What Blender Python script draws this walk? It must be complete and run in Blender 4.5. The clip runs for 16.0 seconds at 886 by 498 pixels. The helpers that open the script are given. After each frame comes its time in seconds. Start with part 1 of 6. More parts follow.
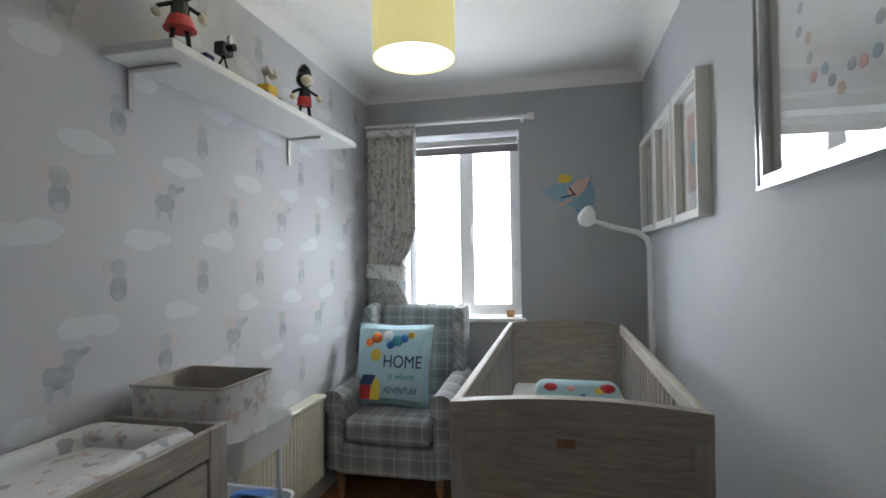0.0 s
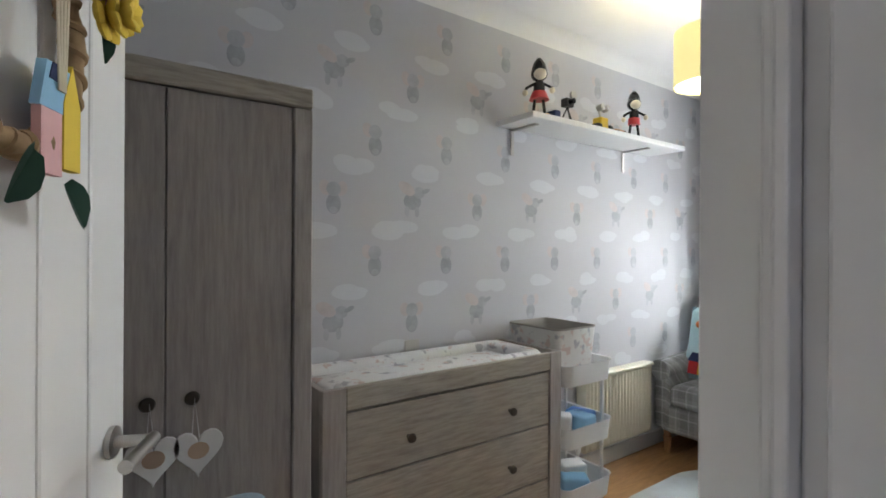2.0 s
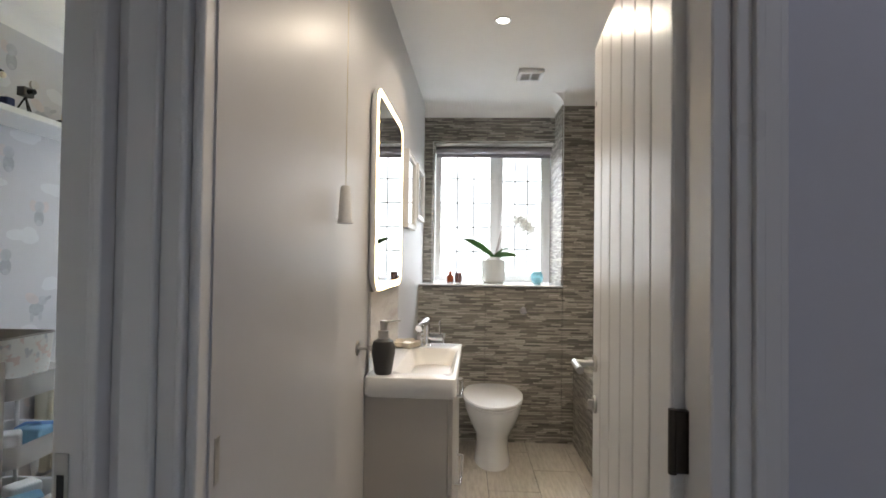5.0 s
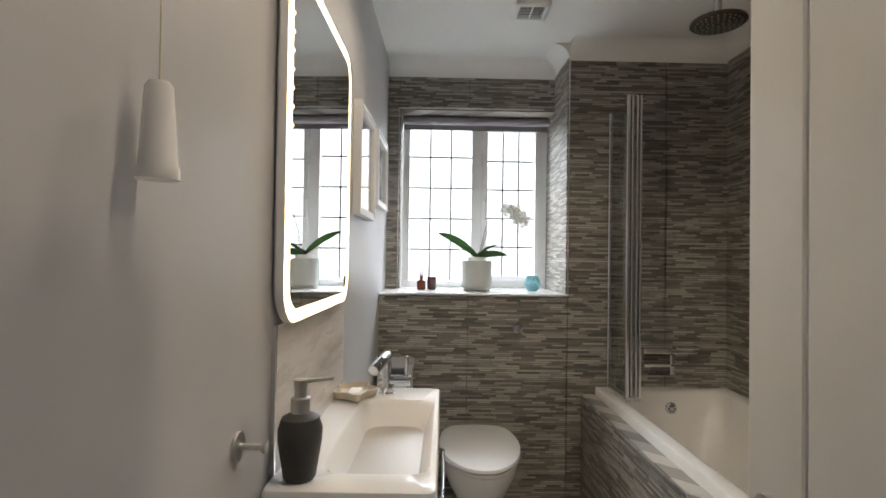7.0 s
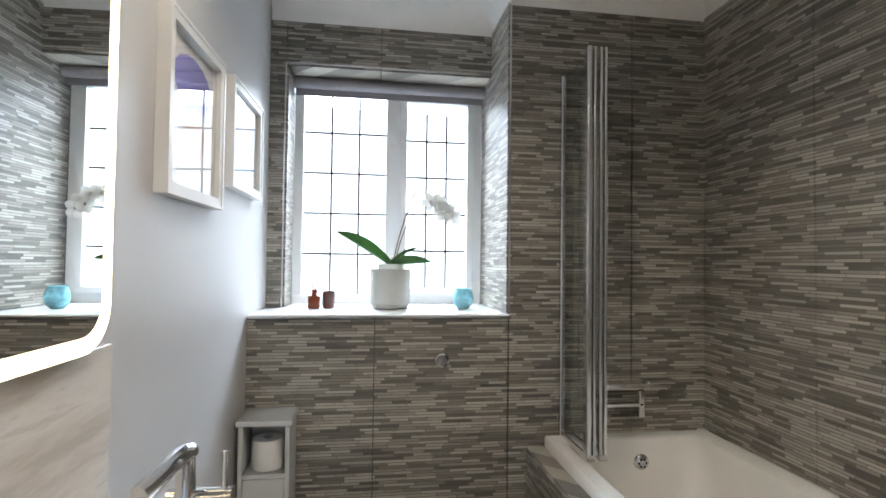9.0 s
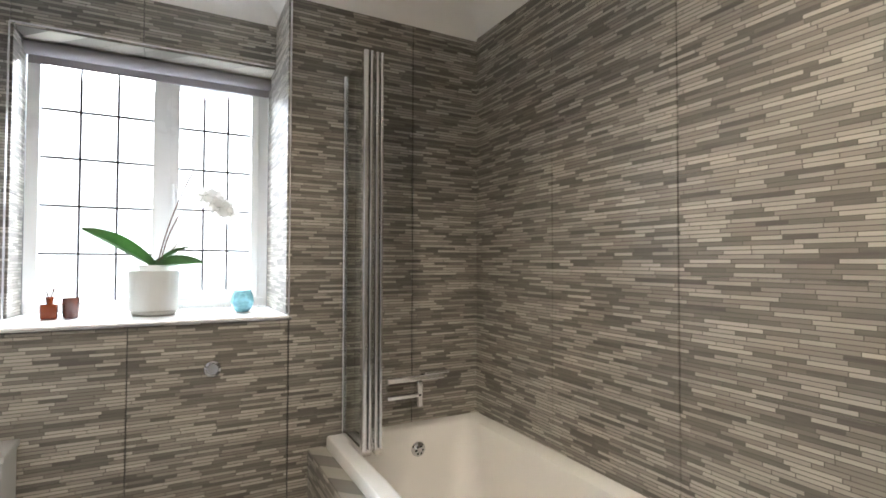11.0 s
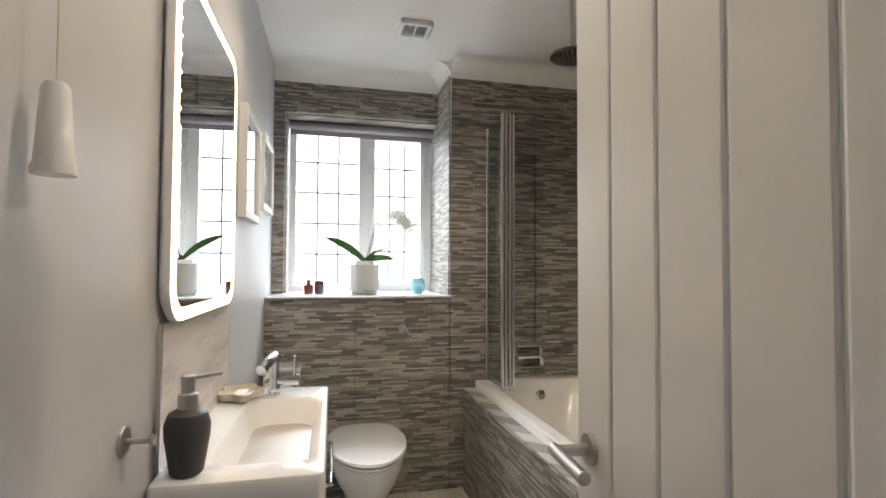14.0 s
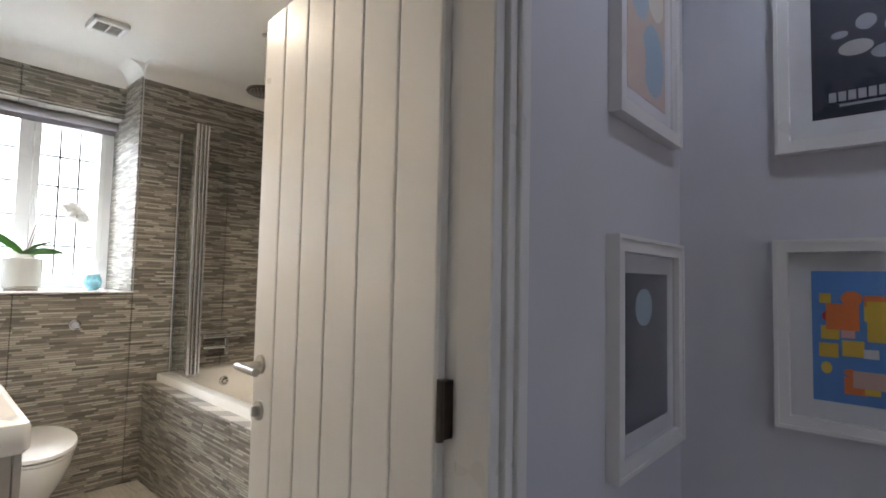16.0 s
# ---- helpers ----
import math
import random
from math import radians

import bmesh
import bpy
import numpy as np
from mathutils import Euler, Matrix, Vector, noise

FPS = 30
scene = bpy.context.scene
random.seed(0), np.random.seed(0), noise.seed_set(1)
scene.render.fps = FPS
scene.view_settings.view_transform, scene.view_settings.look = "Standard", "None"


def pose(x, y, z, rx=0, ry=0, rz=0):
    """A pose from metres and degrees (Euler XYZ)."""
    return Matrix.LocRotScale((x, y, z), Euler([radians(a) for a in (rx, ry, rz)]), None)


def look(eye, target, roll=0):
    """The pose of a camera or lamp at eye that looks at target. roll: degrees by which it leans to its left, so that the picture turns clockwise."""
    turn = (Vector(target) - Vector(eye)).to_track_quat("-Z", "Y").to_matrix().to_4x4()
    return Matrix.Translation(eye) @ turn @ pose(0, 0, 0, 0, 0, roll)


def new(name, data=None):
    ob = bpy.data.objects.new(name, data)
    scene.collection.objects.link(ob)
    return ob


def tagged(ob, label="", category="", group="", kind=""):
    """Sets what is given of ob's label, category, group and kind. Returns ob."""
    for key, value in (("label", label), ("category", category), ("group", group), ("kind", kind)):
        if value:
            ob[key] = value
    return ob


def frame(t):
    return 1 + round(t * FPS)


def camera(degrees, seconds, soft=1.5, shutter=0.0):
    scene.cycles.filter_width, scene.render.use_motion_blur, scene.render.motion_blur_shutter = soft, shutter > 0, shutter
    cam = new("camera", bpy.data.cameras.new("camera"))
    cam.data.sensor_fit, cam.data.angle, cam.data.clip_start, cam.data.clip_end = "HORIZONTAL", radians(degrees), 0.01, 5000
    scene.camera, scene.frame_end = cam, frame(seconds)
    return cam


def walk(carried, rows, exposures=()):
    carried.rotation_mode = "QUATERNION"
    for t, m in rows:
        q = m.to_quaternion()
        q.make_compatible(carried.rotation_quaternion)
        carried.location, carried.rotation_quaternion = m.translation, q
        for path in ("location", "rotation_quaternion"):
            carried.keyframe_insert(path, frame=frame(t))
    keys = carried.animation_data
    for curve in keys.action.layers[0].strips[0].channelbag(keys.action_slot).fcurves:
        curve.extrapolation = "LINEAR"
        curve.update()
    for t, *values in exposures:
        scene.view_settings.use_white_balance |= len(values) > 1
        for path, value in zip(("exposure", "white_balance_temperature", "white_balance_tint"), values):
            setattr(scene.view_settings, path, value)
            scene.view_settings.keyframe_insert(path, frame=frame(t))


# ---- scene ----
cam = camera(83.0, 16.0, soft=1.7)
PATH = [
    (0, (0.775, 0.898, 1.355), (0.331, 2.848, 1.397), -0.8),
    (0.5, (0.941, 0.727, 1.36), (-0.048, 2.464, 1.411), -0.2),
    (1, (1.075, 0.597, 1.343), (-0.179, 2.154, 1.368), 0.2),
    (1.5, (1.264, 0.498, 1.344), (-0.234, 1.823, 1.351), 0.5),
    (2, (1.37, 0.389, 1.356), (-0.246, 1.567, 1.356), 0.3),
    (2.5, (1.43, 0.239, 1.359), (-0.15, 1.465, 1.34), 0.7),
    (3, (1.557, 0.098, 1.343), (0.28, 1.638, 1.371), 0.7),
    (3.5, (1.674, 0.087, 1.341), (0.76, 1.865, 1.379), 0.6),
    (4, (1.725, 0.1, 1.343), (1.21, 2.033, 1.382), 0.8),
    (4.5, (1.768, 0.098, 1.345), (1.577, 2.089, 1.388), 0.7),
    (7, (1.726, 1.051, 1.366), (1.763, 3.05, 1.396), 0.8),
    (7.5, (1.725, 1.362, 1.361), (1.796, 3.36, 1.404), 0.8),
    (8, (1.792, 1.555, 1.39), (1.86, 3.553, 1.425), 0.7),
    (8.5, (1.805, 1.712, 1.38), (1.918, 3.708, 1.427), 0.8),
    (9, (1.903, 1.803, 1.377), (2.188, 3.782, 1.43), 0.7),
    (9.5, (2.014, 1.777, 1.373), (2.579, 3.695, 1.439), 0.3),
    (10, (2.089, 1.763, 1.394), (2.903, 3.588, 1.433), 0.3),
    (12.5, (1.895, 1.60, 1.36), (2.87, 3.345, 1.43), 0.0),
    (13, (1.756, 1.41, 1.367), (2.574, 3.233, 1.44), 0.5),
    (13.5, (1.729, 1.177, 1.346), (2.357, 3.075, 1.411), 0.4),
    (14, (1.723, 0.931, 1.343), (2.197, 2.873, 1.407), 0.3),
    (14.5, (1.748, 0.726, 1.311), (2.167, 2.681, 1.367), 0.5),
    (15, (1.754, 0.536, 1.312), (2.232, 2.477, 1.369), 0.3),
    (15.5, (1.607, 0.475, 1.323), (2.497, 2.265, 1.377), 0.8),
    (16, (1.459, 0.398, 1.285), (2.945, 1.732, 1.397), 1.2),
]
EXPOSURES = [(0, -0.1, 6500, 10), (1.0, 0.12, 6800, 11), (1.5, 0.42, 6900, 11), (2.5, 0.6, 6600, 10), (3.0, 0.45, 6550, 10), (3.5, 0.4, 6500, 10), (4.0, 0.15, 6500, 10), (4.5, 0.08, 6500, 10), (7, -0.55, 6500, 10), (8.0, -0.48, 6250, 10), (9.0, -0.1, 5950, 8), (10, 0.15, 6100, 9), (12.5, 0.55, 6500, 10), (13.5, 0.25, 6500, 10), (14.0, -0.05, 6500, 10), (14.5, -0.25, 6600, 10), (15.0, -0.25, 6600, 10), (16, 0.4, 6500, 10)]
walk(cam, [(t, look(eye, target, roll)) for t, eye, target, roll in PATH], EXPOSURES)

# ---------- world and lights ----------
world = bpy.data.worlds.new("World")
scene.world = world
world.use_nodes = True
wn = world.node_tree
sky = wn.nodes.new("ShaderNodeTexSky")
sky.sky_type = "NISHITA"
sky.sun_disc = False
sky.sun_elevation = radians(38)
sky.sun_rotation = radians(200)
wn.links.new(sky.outputs[0], wn.nodes["Background"].inputs[0])
wn.nodes["Background"].inputs[1].default_value = 0.12


def lamp(name, kind, m, energy, color, size=0.1, size_y=None, spot=None):
    d = bpy.data.lights.new(name, kind)
    d.energy, d.color = energy, color
    if kind == "AREA":
        d.size = size
        if size_y:
            d.shape, d.size_y = "RECTANGLE", size_y
    elif kind == "SUN":
        d.angle = radians(10)
    else:
        d.shadow_soft_size = size
    if spot:
        d.spot_size, d.spot_blend = radians(spot), 0.6
    o = new(name, d)
    o.matrix_world = m
    return o


lamp("sun", "SUN", look((0, -5, 6), (0.6, 0, 0)), 0.8, (1, 0.96, 0.9))
lamp("nursery_window_light", "AREA", look((0.11, 4.62, 1.6), (0.11, 0, 1.3)), 40, (0.84, 0.92, 1.0), 0.8, 1.25)
lamp("nursery_sky_light", "AREA", look((0.11, 5.5, 3.0), (0.0, 2.9, 0.9)), 70, (0.86, 0.93, 1.0), 1.8, 1.2)
lamp("bathroom_window_light", "AREA", look((2.0, 5.45, 3.05), (2.2, 2.9, 1.0)), 420, (0.84, 0.92, 1.0), 1.8, 1.2)
# cool daylight from an unseen landing window, assumed behind the viewpoint
lamp("landing_unseen_window_light", "AREA", look((2.1, -1.25, 1.6), (2.1, 3, 1.3)), 0.75, (0.45, 0.54, 1.0), 0.8, 1.0)
lamp("landing_spot", "SPOT", look((2.62, 0.32, 2.57), (2.62, 0.32, 0)), 8, (0.72, 0.77, 1.0), 0.03, spot=150)
# only the first spot is seen; the other two are added fill, out of view
for sx, sy, watts in ((1.95, 2.75, 32), (2.02, 1.72, 20), (2.85, 1.80, 38)):
    lamp("spot_or_fill_light", "SPOT", look((sx, sy, 2.57), (sx, sy, 0)), watts, (1, 0.85, 0.68), 0.03, spot=150)
lamp("shade_bulb", "POINT", pose(0.28, 2.64, 2.23), 9, (1, 0.88, 0.62), 0.04)

# ---------- materials ----------


class N:
    """A small node-tree builder for one material."""

    def __init__(self, name):
        self.m = bpy.data.materials.new(name)
        self.m.use_nodes = True
        self.t = self.m.node_tree
        self.b = self.t.nodes["Principled BSDF"]

    def n(self, kind, **kw):
        x = self.t.nodes.new("ShaderNode" + kind)
        for k, v in kw.items():
            x.inputs[k].default_value = v
        return x

    def l(self, a, b):
        self.t.links.new(a, b)

    def pos(self, sx=1, sy=1, sz=1, obj=False):
        tc = self.n("TexCoord") if obj else self.n("NewGeometry")
        mp = self.n("Mapping")
        mp.inputs["Scale"].default_value = (sx, sy, sz)
        self.l(tc.outputs["Object" if obj else "Position"], mp.inputs[0])
        return mp.outputs[0]

    def noise(self, scale, vec, detail=4, rough=0.6):
        x = self.n("TexNoise", Scale=scale, Detail=detail, Roughness=rough)
        self.l(vec, x.inputs["Vector"])
        return x.outputs[0]

    def ramp(self, fac, stops):
        r = self.n("ValToRGB")
        while len(r.color_ramp.elements) < len(stops):
            r.color_ramp.elements.new(0.5)
        for e, (p, c) in zip(r.color_ramp.elements, stops):
            e.position, e.color = p, (*c, 1)
        self.l(fac, r.inputs[0])
        return r.outputs[0]

    def mix(self, fac, a, b, mode="MIX"):
        x = self.t.nodes.new("ShaderNodeMix")
        x.data_type, x.blend_type = "RGBA", mode
        for s, v in ((0, fac), (6, a), (7, b)):
            if isinstance(v, (int, float)):
                x.inputs[s].default_value = v
            elif isinstance(v, tuple):
                x.inputs[s].default_value = (*v, 1)
            else:
                self.l(v, x.inputs[s])
        return x.outputs[2]

    def bump(self, h, strength=0.2, dist=0.002):
        x = self.n("Bump", Strength=strength, Distance=dist)
        self.l(h, x.inputs["Height"])
        self.l(x.outputs[0], self.b.inputs["Normal"])

    def set(self, **kw):
        for k, v in kw.items():
            self.b.inputs[k.replace("_", " ")].default_value = v
        return self


def paint(name, c, rough=0.5, var=0.05, grain=60, bump=0.08, metal=0.0, spec=0.5, stain=2.0):
    m = N(name)
    v = m.pos()
    a = m.noise(stain, v)
    b = m.noise(grain, v)
    lo = tuple(x * (1 - var * 2) for x in c)
    hi = tuple(min(1, x * (1 + var)) for x in c)
    base = m.ramp(a, [(0.3, lo), (0.7, hi)])
    base = m.mix(0.12, base, m.ramp(b, [(0.3, lo), (0.7, hi)]))
    m.l(base, m.b.inputs["Base Color"])
    m.bump(b, bump, 0.001)
    rr = m.n("MapRange", **{"From Min": 0.3, "From Max": 0.7, "To Min": rough * 0.85, "To Max": min(1, rough * 1.15)})
    m.l(a, rr.inputs[0])
    m.l(rr.outputs[0], m.b.inputs["Roughness"])
    m.set(Metallic=metal)
    m.b.inputs["Specular IOR Level"].default_value = spec
    return m.m


def wood(name, dark, light, scale=(1, 1, 12), rough=0.55, freq=1.0, rnd=True):
    """Grain runs along the axis with the smallest scale."""
    m = N(name)
    v = m.pos(*scale)
    if rnd:
        oi = m.n("ObjectInfo")
        ad = m.n("VectorMath")
        ad.operation = "ADD"
        sc = m.n("VectorMath")
        sc.operation = "SCALE"
        cb = m.n("CombineXYZ")
        for i in range(3):
            m.l(oi.outputs["Random"], cb.inputs[i])
        m.l(cb.outputs[0], sc.inputs[0])
        sc.inputs["Scale"].default_value = 17.0
        m.l(v, ad.inputs[0])
        m.l(sc.outputs[0], ad.inputs[1])
        v = ad.outputs[0]
    big = m.noise(1.6 * freq, v, 3)
    fine = m.noise(9 * freq, v, 6, 0.7)
    knots = m.noise(4 * freq, v, 2)
    mid = tuple((a + b) / 2 for a, b in zip(dark, light))
    c = m.ramp(big, [(0.25, mid), (0.7, light)])
    c = m.mix(0.6, c, m.ramp(fine, [(0.32, tuple(x * 0.9 for x in dark)), (0.60, light)]))
    c = m.mix(m.ramp(knots, [(0.68, (0, 0, 0)), (0.80, (0.6, 0.6, 0.6))]), c, tuple(x * 0.55 for x in dark))
    m.l(c, m.b.inputs["Base Color"])
    m.bump(fine, 0.25, 0.001)
    m.set(Roughness=rough)
    return m.m


def strip_tile(name):
    """Split-face mosaic: thin strips of grey and beige stone, uneven in tone and depth."""
    m = N(name)
    g = m.n("NewGeometry")
    s = m.n("SeparateXYZ")
    m.l(g.outputs["Position"], s.inputs[0])
    add = m.n("Math")
    add.operation = "ADD"
    m.l(s.outputs[0], add.inputs[0])
    m.l(s.outputs[1], add.inputs[1])
    wob = m.noise(3.0, g.outputs["Position"], 2)
    # strips of uneven length: each row is pushed along by its own amount
    row = m.n("Math")
    row.operation = "MULTIPLY"
    m.l(s.outputs[2], row.inputs[0])
    row.inputs[1].default_value = 1 / 0.0120
    fl = m.n("Math")
    fl.operation = "FLOOR"
    m.l(row.outputs[0], fl.inputs[0])
    wn1 = m.n("TexWhiteNoise")
    wn1.noise_dimensions = "1D"
    m.l(fl.outputs[0], wn1.inputs["W"])
    sh = m.n("Math")
    sh.operation = "MULTIPLY_ADD"
    m.l(wn1.outputs[0], sh.inputs[0])
    sh.inputs[1].default_value = 0.9
    m.l(add.outputs[0], sh.inputs[2])
    cv = m.n("CombineXYZ")
    m.l(sh.outputs[0], cv.inputs[0])
    m.l(s.outputs[2], cv.inputs[1])
    br = m.n("TexBrick", Scale=1.0)
    br.inputs["Color1"].default_value = (0, 0, 0, 1)
    br.inputs["Color2"].default_value = (1, 1, 1, 1)
    br.inputs["Mortar"].default_value = (0.0, 0.0, 0.0, 1)
    br.inputs["Mortar Size"].default_value = 0.0012
    br.inputs["Brick Width"].default_value = 0.125
    br.inputs["Row Height"].default_value = 0.0120
    br.offset, br.squash, br.squash_frequency = 0.37, 0.62, 3
    m.l(cv.outputs[0], br.inputs["Vector"])
    c = m.ramp(br.outputs[0], [(0.02, (0.068, 0.061, 0.052)), (0.3, (0.175, 0.160, 0.136)), (0.6, (0.34, 0.315, 0.27)), (1.0, (0.56, 0.525, 0.455))])
    streak = m.n("Mapping")
    streak.inputs["Scale"].default_value = (7, 90, 1)
    m.l(cv.outputs[0], streak.inputs[0])
    st = m.noise(1.0, streak.outputs[0], 5, 0.7)
    c = m.mix(0.20, c, m.ramp(st, [(0.3, (0.09, 0.082, 0.075)), (0.7, (0.36, 0.33, 0.29))]))
    c = m.mix(0.10, c, m.ramp(wob, [(0.3, (0.13, 0.12, 0.11)), (0.7, (0.34, 0.315, 0.28))]))
    m.l(c, m.b.inputs["Base Color"])
    m.bump(br.outputs[0], 0.9, 0.006)
    m.set(Roughness=0.42)
    return m.m


def plaid(name):
    """Woven tartan in greys and cream."""
    m = N(name)
    tc = m.n("TexCoord")
    s = m.n("SeparateXYZ")
    m.l(tc.outputs["Object"], s.inputs[0])

    def bands(sock, off):
        a = m.n("Math")
        a.operation = "MULTIPLY_ADD"
        m.l(sock, a.inputs[0])
        a.inputs[1].default_value, a.inputs[2].default_value = 1 / 0.17, off
        f = m.n("Math")
        f.operation = "FRACT"
        m.l(a.outputs[0], f.inputs[0])
        r = m.n("ValToRGB")
        r.color_ramp.interpolation = "CONSTANT"
        stops = [(0, 0.17), (0.30, 0.50), (0.36, 0.22), (0.55, 0.36), (0.80, 0.58), (0.86, 0.30)]
        while len(r.color_ramp.elements) < len(stops):
            r.color_ramp.elements.new(0.5)
        for e, (p, v) in zip(r.color_ramp.elements, stops):
            e.position, e.color = p, (v, v, v, 1)
        m.l(f.outputs[0], r.inputs[0])
        return r.outputs[0]

    yz = m.n("Math")
    yz.operation = "ADD"
    m.l(s.outputs[1], yz.inputs[0])
    m.l(s.outputs[2], yz.inputs[1])
    c = m.mix(0.5, bands(s.outputs[0], 0.1), bands(yz.outputs[0], 0.0))
    c = m.mix(1.0, c, (0.86, 0.88, 0.90), "MULTIPLY")
    nz = m.noise(420, tc.outputs["Object"], 2)
    c = m.mix(0.18, c, m.ramp(nz, [(0.35, (0.1, 0.1, 0.1)), (0.65, (0.7, 0.7, 0.7))]))
    m.l(c, m.b.inputs["Base Color"])
    m.bump(nz, 0.4, 0.001)
    m.set(Roughness=0.95)
    return m.m


def fabric_print(name, base, blot, scale=9, amount=(0.60, 0.68), blot2=None):
    m = N(name)
    v = m.pos(obj=True)
    a = m.noise(scale, v, 2)
    c = m.ramp(a, [(amount[0], base), (amount[1], blot)])
    if blot2:
        b = m.noise(scale * 1.3, m.pos(1.1, 0.9, 1.2, obj=True), 2)
        c = m.mix(m.ramp(b, [(amount[0], (0, 0, 0)), (amount[1], (1, 1, 1))]), c, blot2)
    nz = m.noise(300, v, 2)
    m.l(c, m.b.inputs["Base Color"])
    m.bump(nz, 0.3, 0.001)
    m.set(Roughness=0.9)
    return m.m


def glass(name, tint=(1, 1, 1), rough=0.0):
    m = N(name)
    m.set(Roughness=rough, IOR=1.45)
    m.b.inputs["Base Color"].default_value = (*tint, 1)
    m.b.inputs["Transmission Weight"].default_value = 1.0
    return m.m


def glow(name, c, s):
    m = N(name)
    m.b.inputs["Base Color"].default_value = (*c, 1)
    m.b.inputs["Emission Color"].default_value = (*c, 1)
    m.b.inputs["Emission Strength"].default_value = s
    return m.m


M_WALLPAPER = paint("wallpaper_grey", (0.535, 0.53, 0.548), 0.75, 0.03, 150, 0.1)
M_CLOUD = paint("print_white", (0.615, 0.62, 0.635), 0.75, 0.04)
M_PGREY = paint("print_grey", (0.40, 0.405, 0.43), 0.75, 0.12, 40, stain=14)
M_PGREY2 = paint("print_pale_grey", (0.46, 0.465, 0.49), 0.75, 0.10, 40, stain=14)
M_PPINK = paint("print_pink", (0.575, 0.515, 0.505), 0.75, 0.06, 40, stain=14)
M_GREYWALL = paint("grey_wall_paint", (0.42, 0.43, 0.45), 0.7, 0.03, 160, 0.12)
M_WHITEWALL = paint("white_wall_paint", (0.55, 0.54, 0.54), 0.36, 0.03, 160, 0.1)
M_LANDING = paint("landing_wall_paint", (0.60, 0.60, 0.64), 0.7, 0.03, 160, 0.1)
M_CEIL = paint("ceiling_paint", (0.80, 0.79, 0.77), 0.8, 0.02, 90, 0.15)
M_GLOSS = paint("white_gloss_paint", (0.74, 0.73, 0.71), 0.32, 0.012, 50, 0.01)
M_UPVC = paint("white_upvc", (0.82, 0.83, 0.84), 0.3, 0.02)
M_OAKV = wood("grey_oak_upright", (0.265, 0.235, 0.22), (0.42, 0.38, 0.35), (8, 8, 0.7))
M_OAKH = wood("grey_oak_lengthwise", (0.235, 0.205, 0.17), (0.46, 0.415, 0.35), (9, 0.9, 9))
M_OAKX = wood("grey_oak_crosswise", (0.19, 0.165, 0.135), (0.42, 0.37, 0.31), (0.9, 9, 9))
M_FLOORW = wood("laminate_floor", (0.22, 0.105, 0.04), (0.42, 0.23, 0.10), (9, 0.8, 9), 0.35)
M_FLOORT = wood("pale_floor_tile", (0.38, 0.33, 0.27), (0.62, 0.57, 0.49), (8, 0.9, 8), 0.3)
M_LEG = wood("turned_leg_wood", (0.16, 0.07, 0.03), (0.33, 0.16, 0.07), (9, 9, 1), 0.4)
M_TILE = strip_tile("strip_stone_tile")
M_GROUT = paint("dark_grout", (0.10, 0.095, 0.09), 0.9, 0.1)
M_MARBLE = N("pale_marble")
_v = M_MARBLE.pos(1, 1, 1)
_mp = M_MARBLE.n("Mapping")
_mp.inputs["Rotation"].default_value = (radians(38), 0, 0)
_mp.inputs["Scale"].default_value = (1, 0.9, 5.5)
M_MARBLE.l(_v, _mp.inputs[0])
_v = _mp.outputs[0]
_c = M_MARBLE.ramp(M_MARBLE.noise(2.6, _v, 8, 0.65), [(0.32, (0.50, 0.45, 0.40)), (0.45, (0.62, 0.57, 0.52)), (0.56, (0.68, 0.64, 0.59)), (0.62, (0.57, 0.52, 0.47)), (0.7, (0.70, 0.66, 0.61))])
M_MARBLE.l(_c, M_MARBLE.b.inputs["Base Color"])
M_MARBLE = M_MARBLE.set(Roughness=0.25).m
M_CHROME = paint("chrome", (0.72, 0.72, 0.73), 0.08, 0.02, 30, 0.0, 1.0)
M_STEEL = paint("brushed_steel", (0.55, 0.53, 0.50), 0.32, 0.05, 200, 0.1, 1.0)
M_BRONZE = paint("dark_bronze", (0.10, 0.085, 0.07), 0.35, 0.1, 60, 0.1, 0.9)
M_ALU = paint("polished_aluminium", (0.68, 0.68, 0.68), 0.18, 0.03, 80, 0.0, 1.0)
M_CERAMIC = paint("white_ceramic", (0.80, 0.79, 0.77), 0.07, 0.01, 20, 0.0)
M_ACRYL = paint("white_acrylic", (0.76, 0.74, 0.70), 0.14, 0.02, 20, 0.0)
M_TAUPE = paint("taupe_matt_front", (0.47, 0.44, 0.40), 0.45, 0.03, 90, 0.05)
M_PALEGREY = paint("pale_grey_laminate", (0.56, 0.56, 0.55), 0.45, 0.03)
M_MIRROR = N("mirror_silver").set(Metallic=1.0, Roughness=0.01).m
M_MIRROR.node_tree.nodes["Principled BSDF"].inputs["Base Color"].default_value = (0.88, 0.89, 0.88, 1)
M_GLASS = glass("clear_glass", (0.93, 0.97, 0.96))
M_PANE = glass("window_glass", (1, 1, 1))
M_LED = glow("warm_led_band", (1.0, 0.76, 0.44), 7.0)
M_DIODE = glow("warm_diode", (1.0, 0.66, 0.28), 9.0)
M_SPOT = glow("lit_spot", (1.0, 0.93, 0.80), 14.0)
M_BULB = glow("bulb_disc", (1.0, 0.96, 0.85), 5.0)
M_LEAD = paint("lead_came", (0.11, 0.11, 0.12), 0.6, 0.1)
M_BLACKMATT = paint("matt_black", (0.055, 0.052, 0.05), 0.55, 0.1, 90, 0.2)
M_BLACK = paint("gloss_black", (0.02, 0.02, 0.022), 0.25, 0.05)
M_PLAID = plaid("grey_tartan")
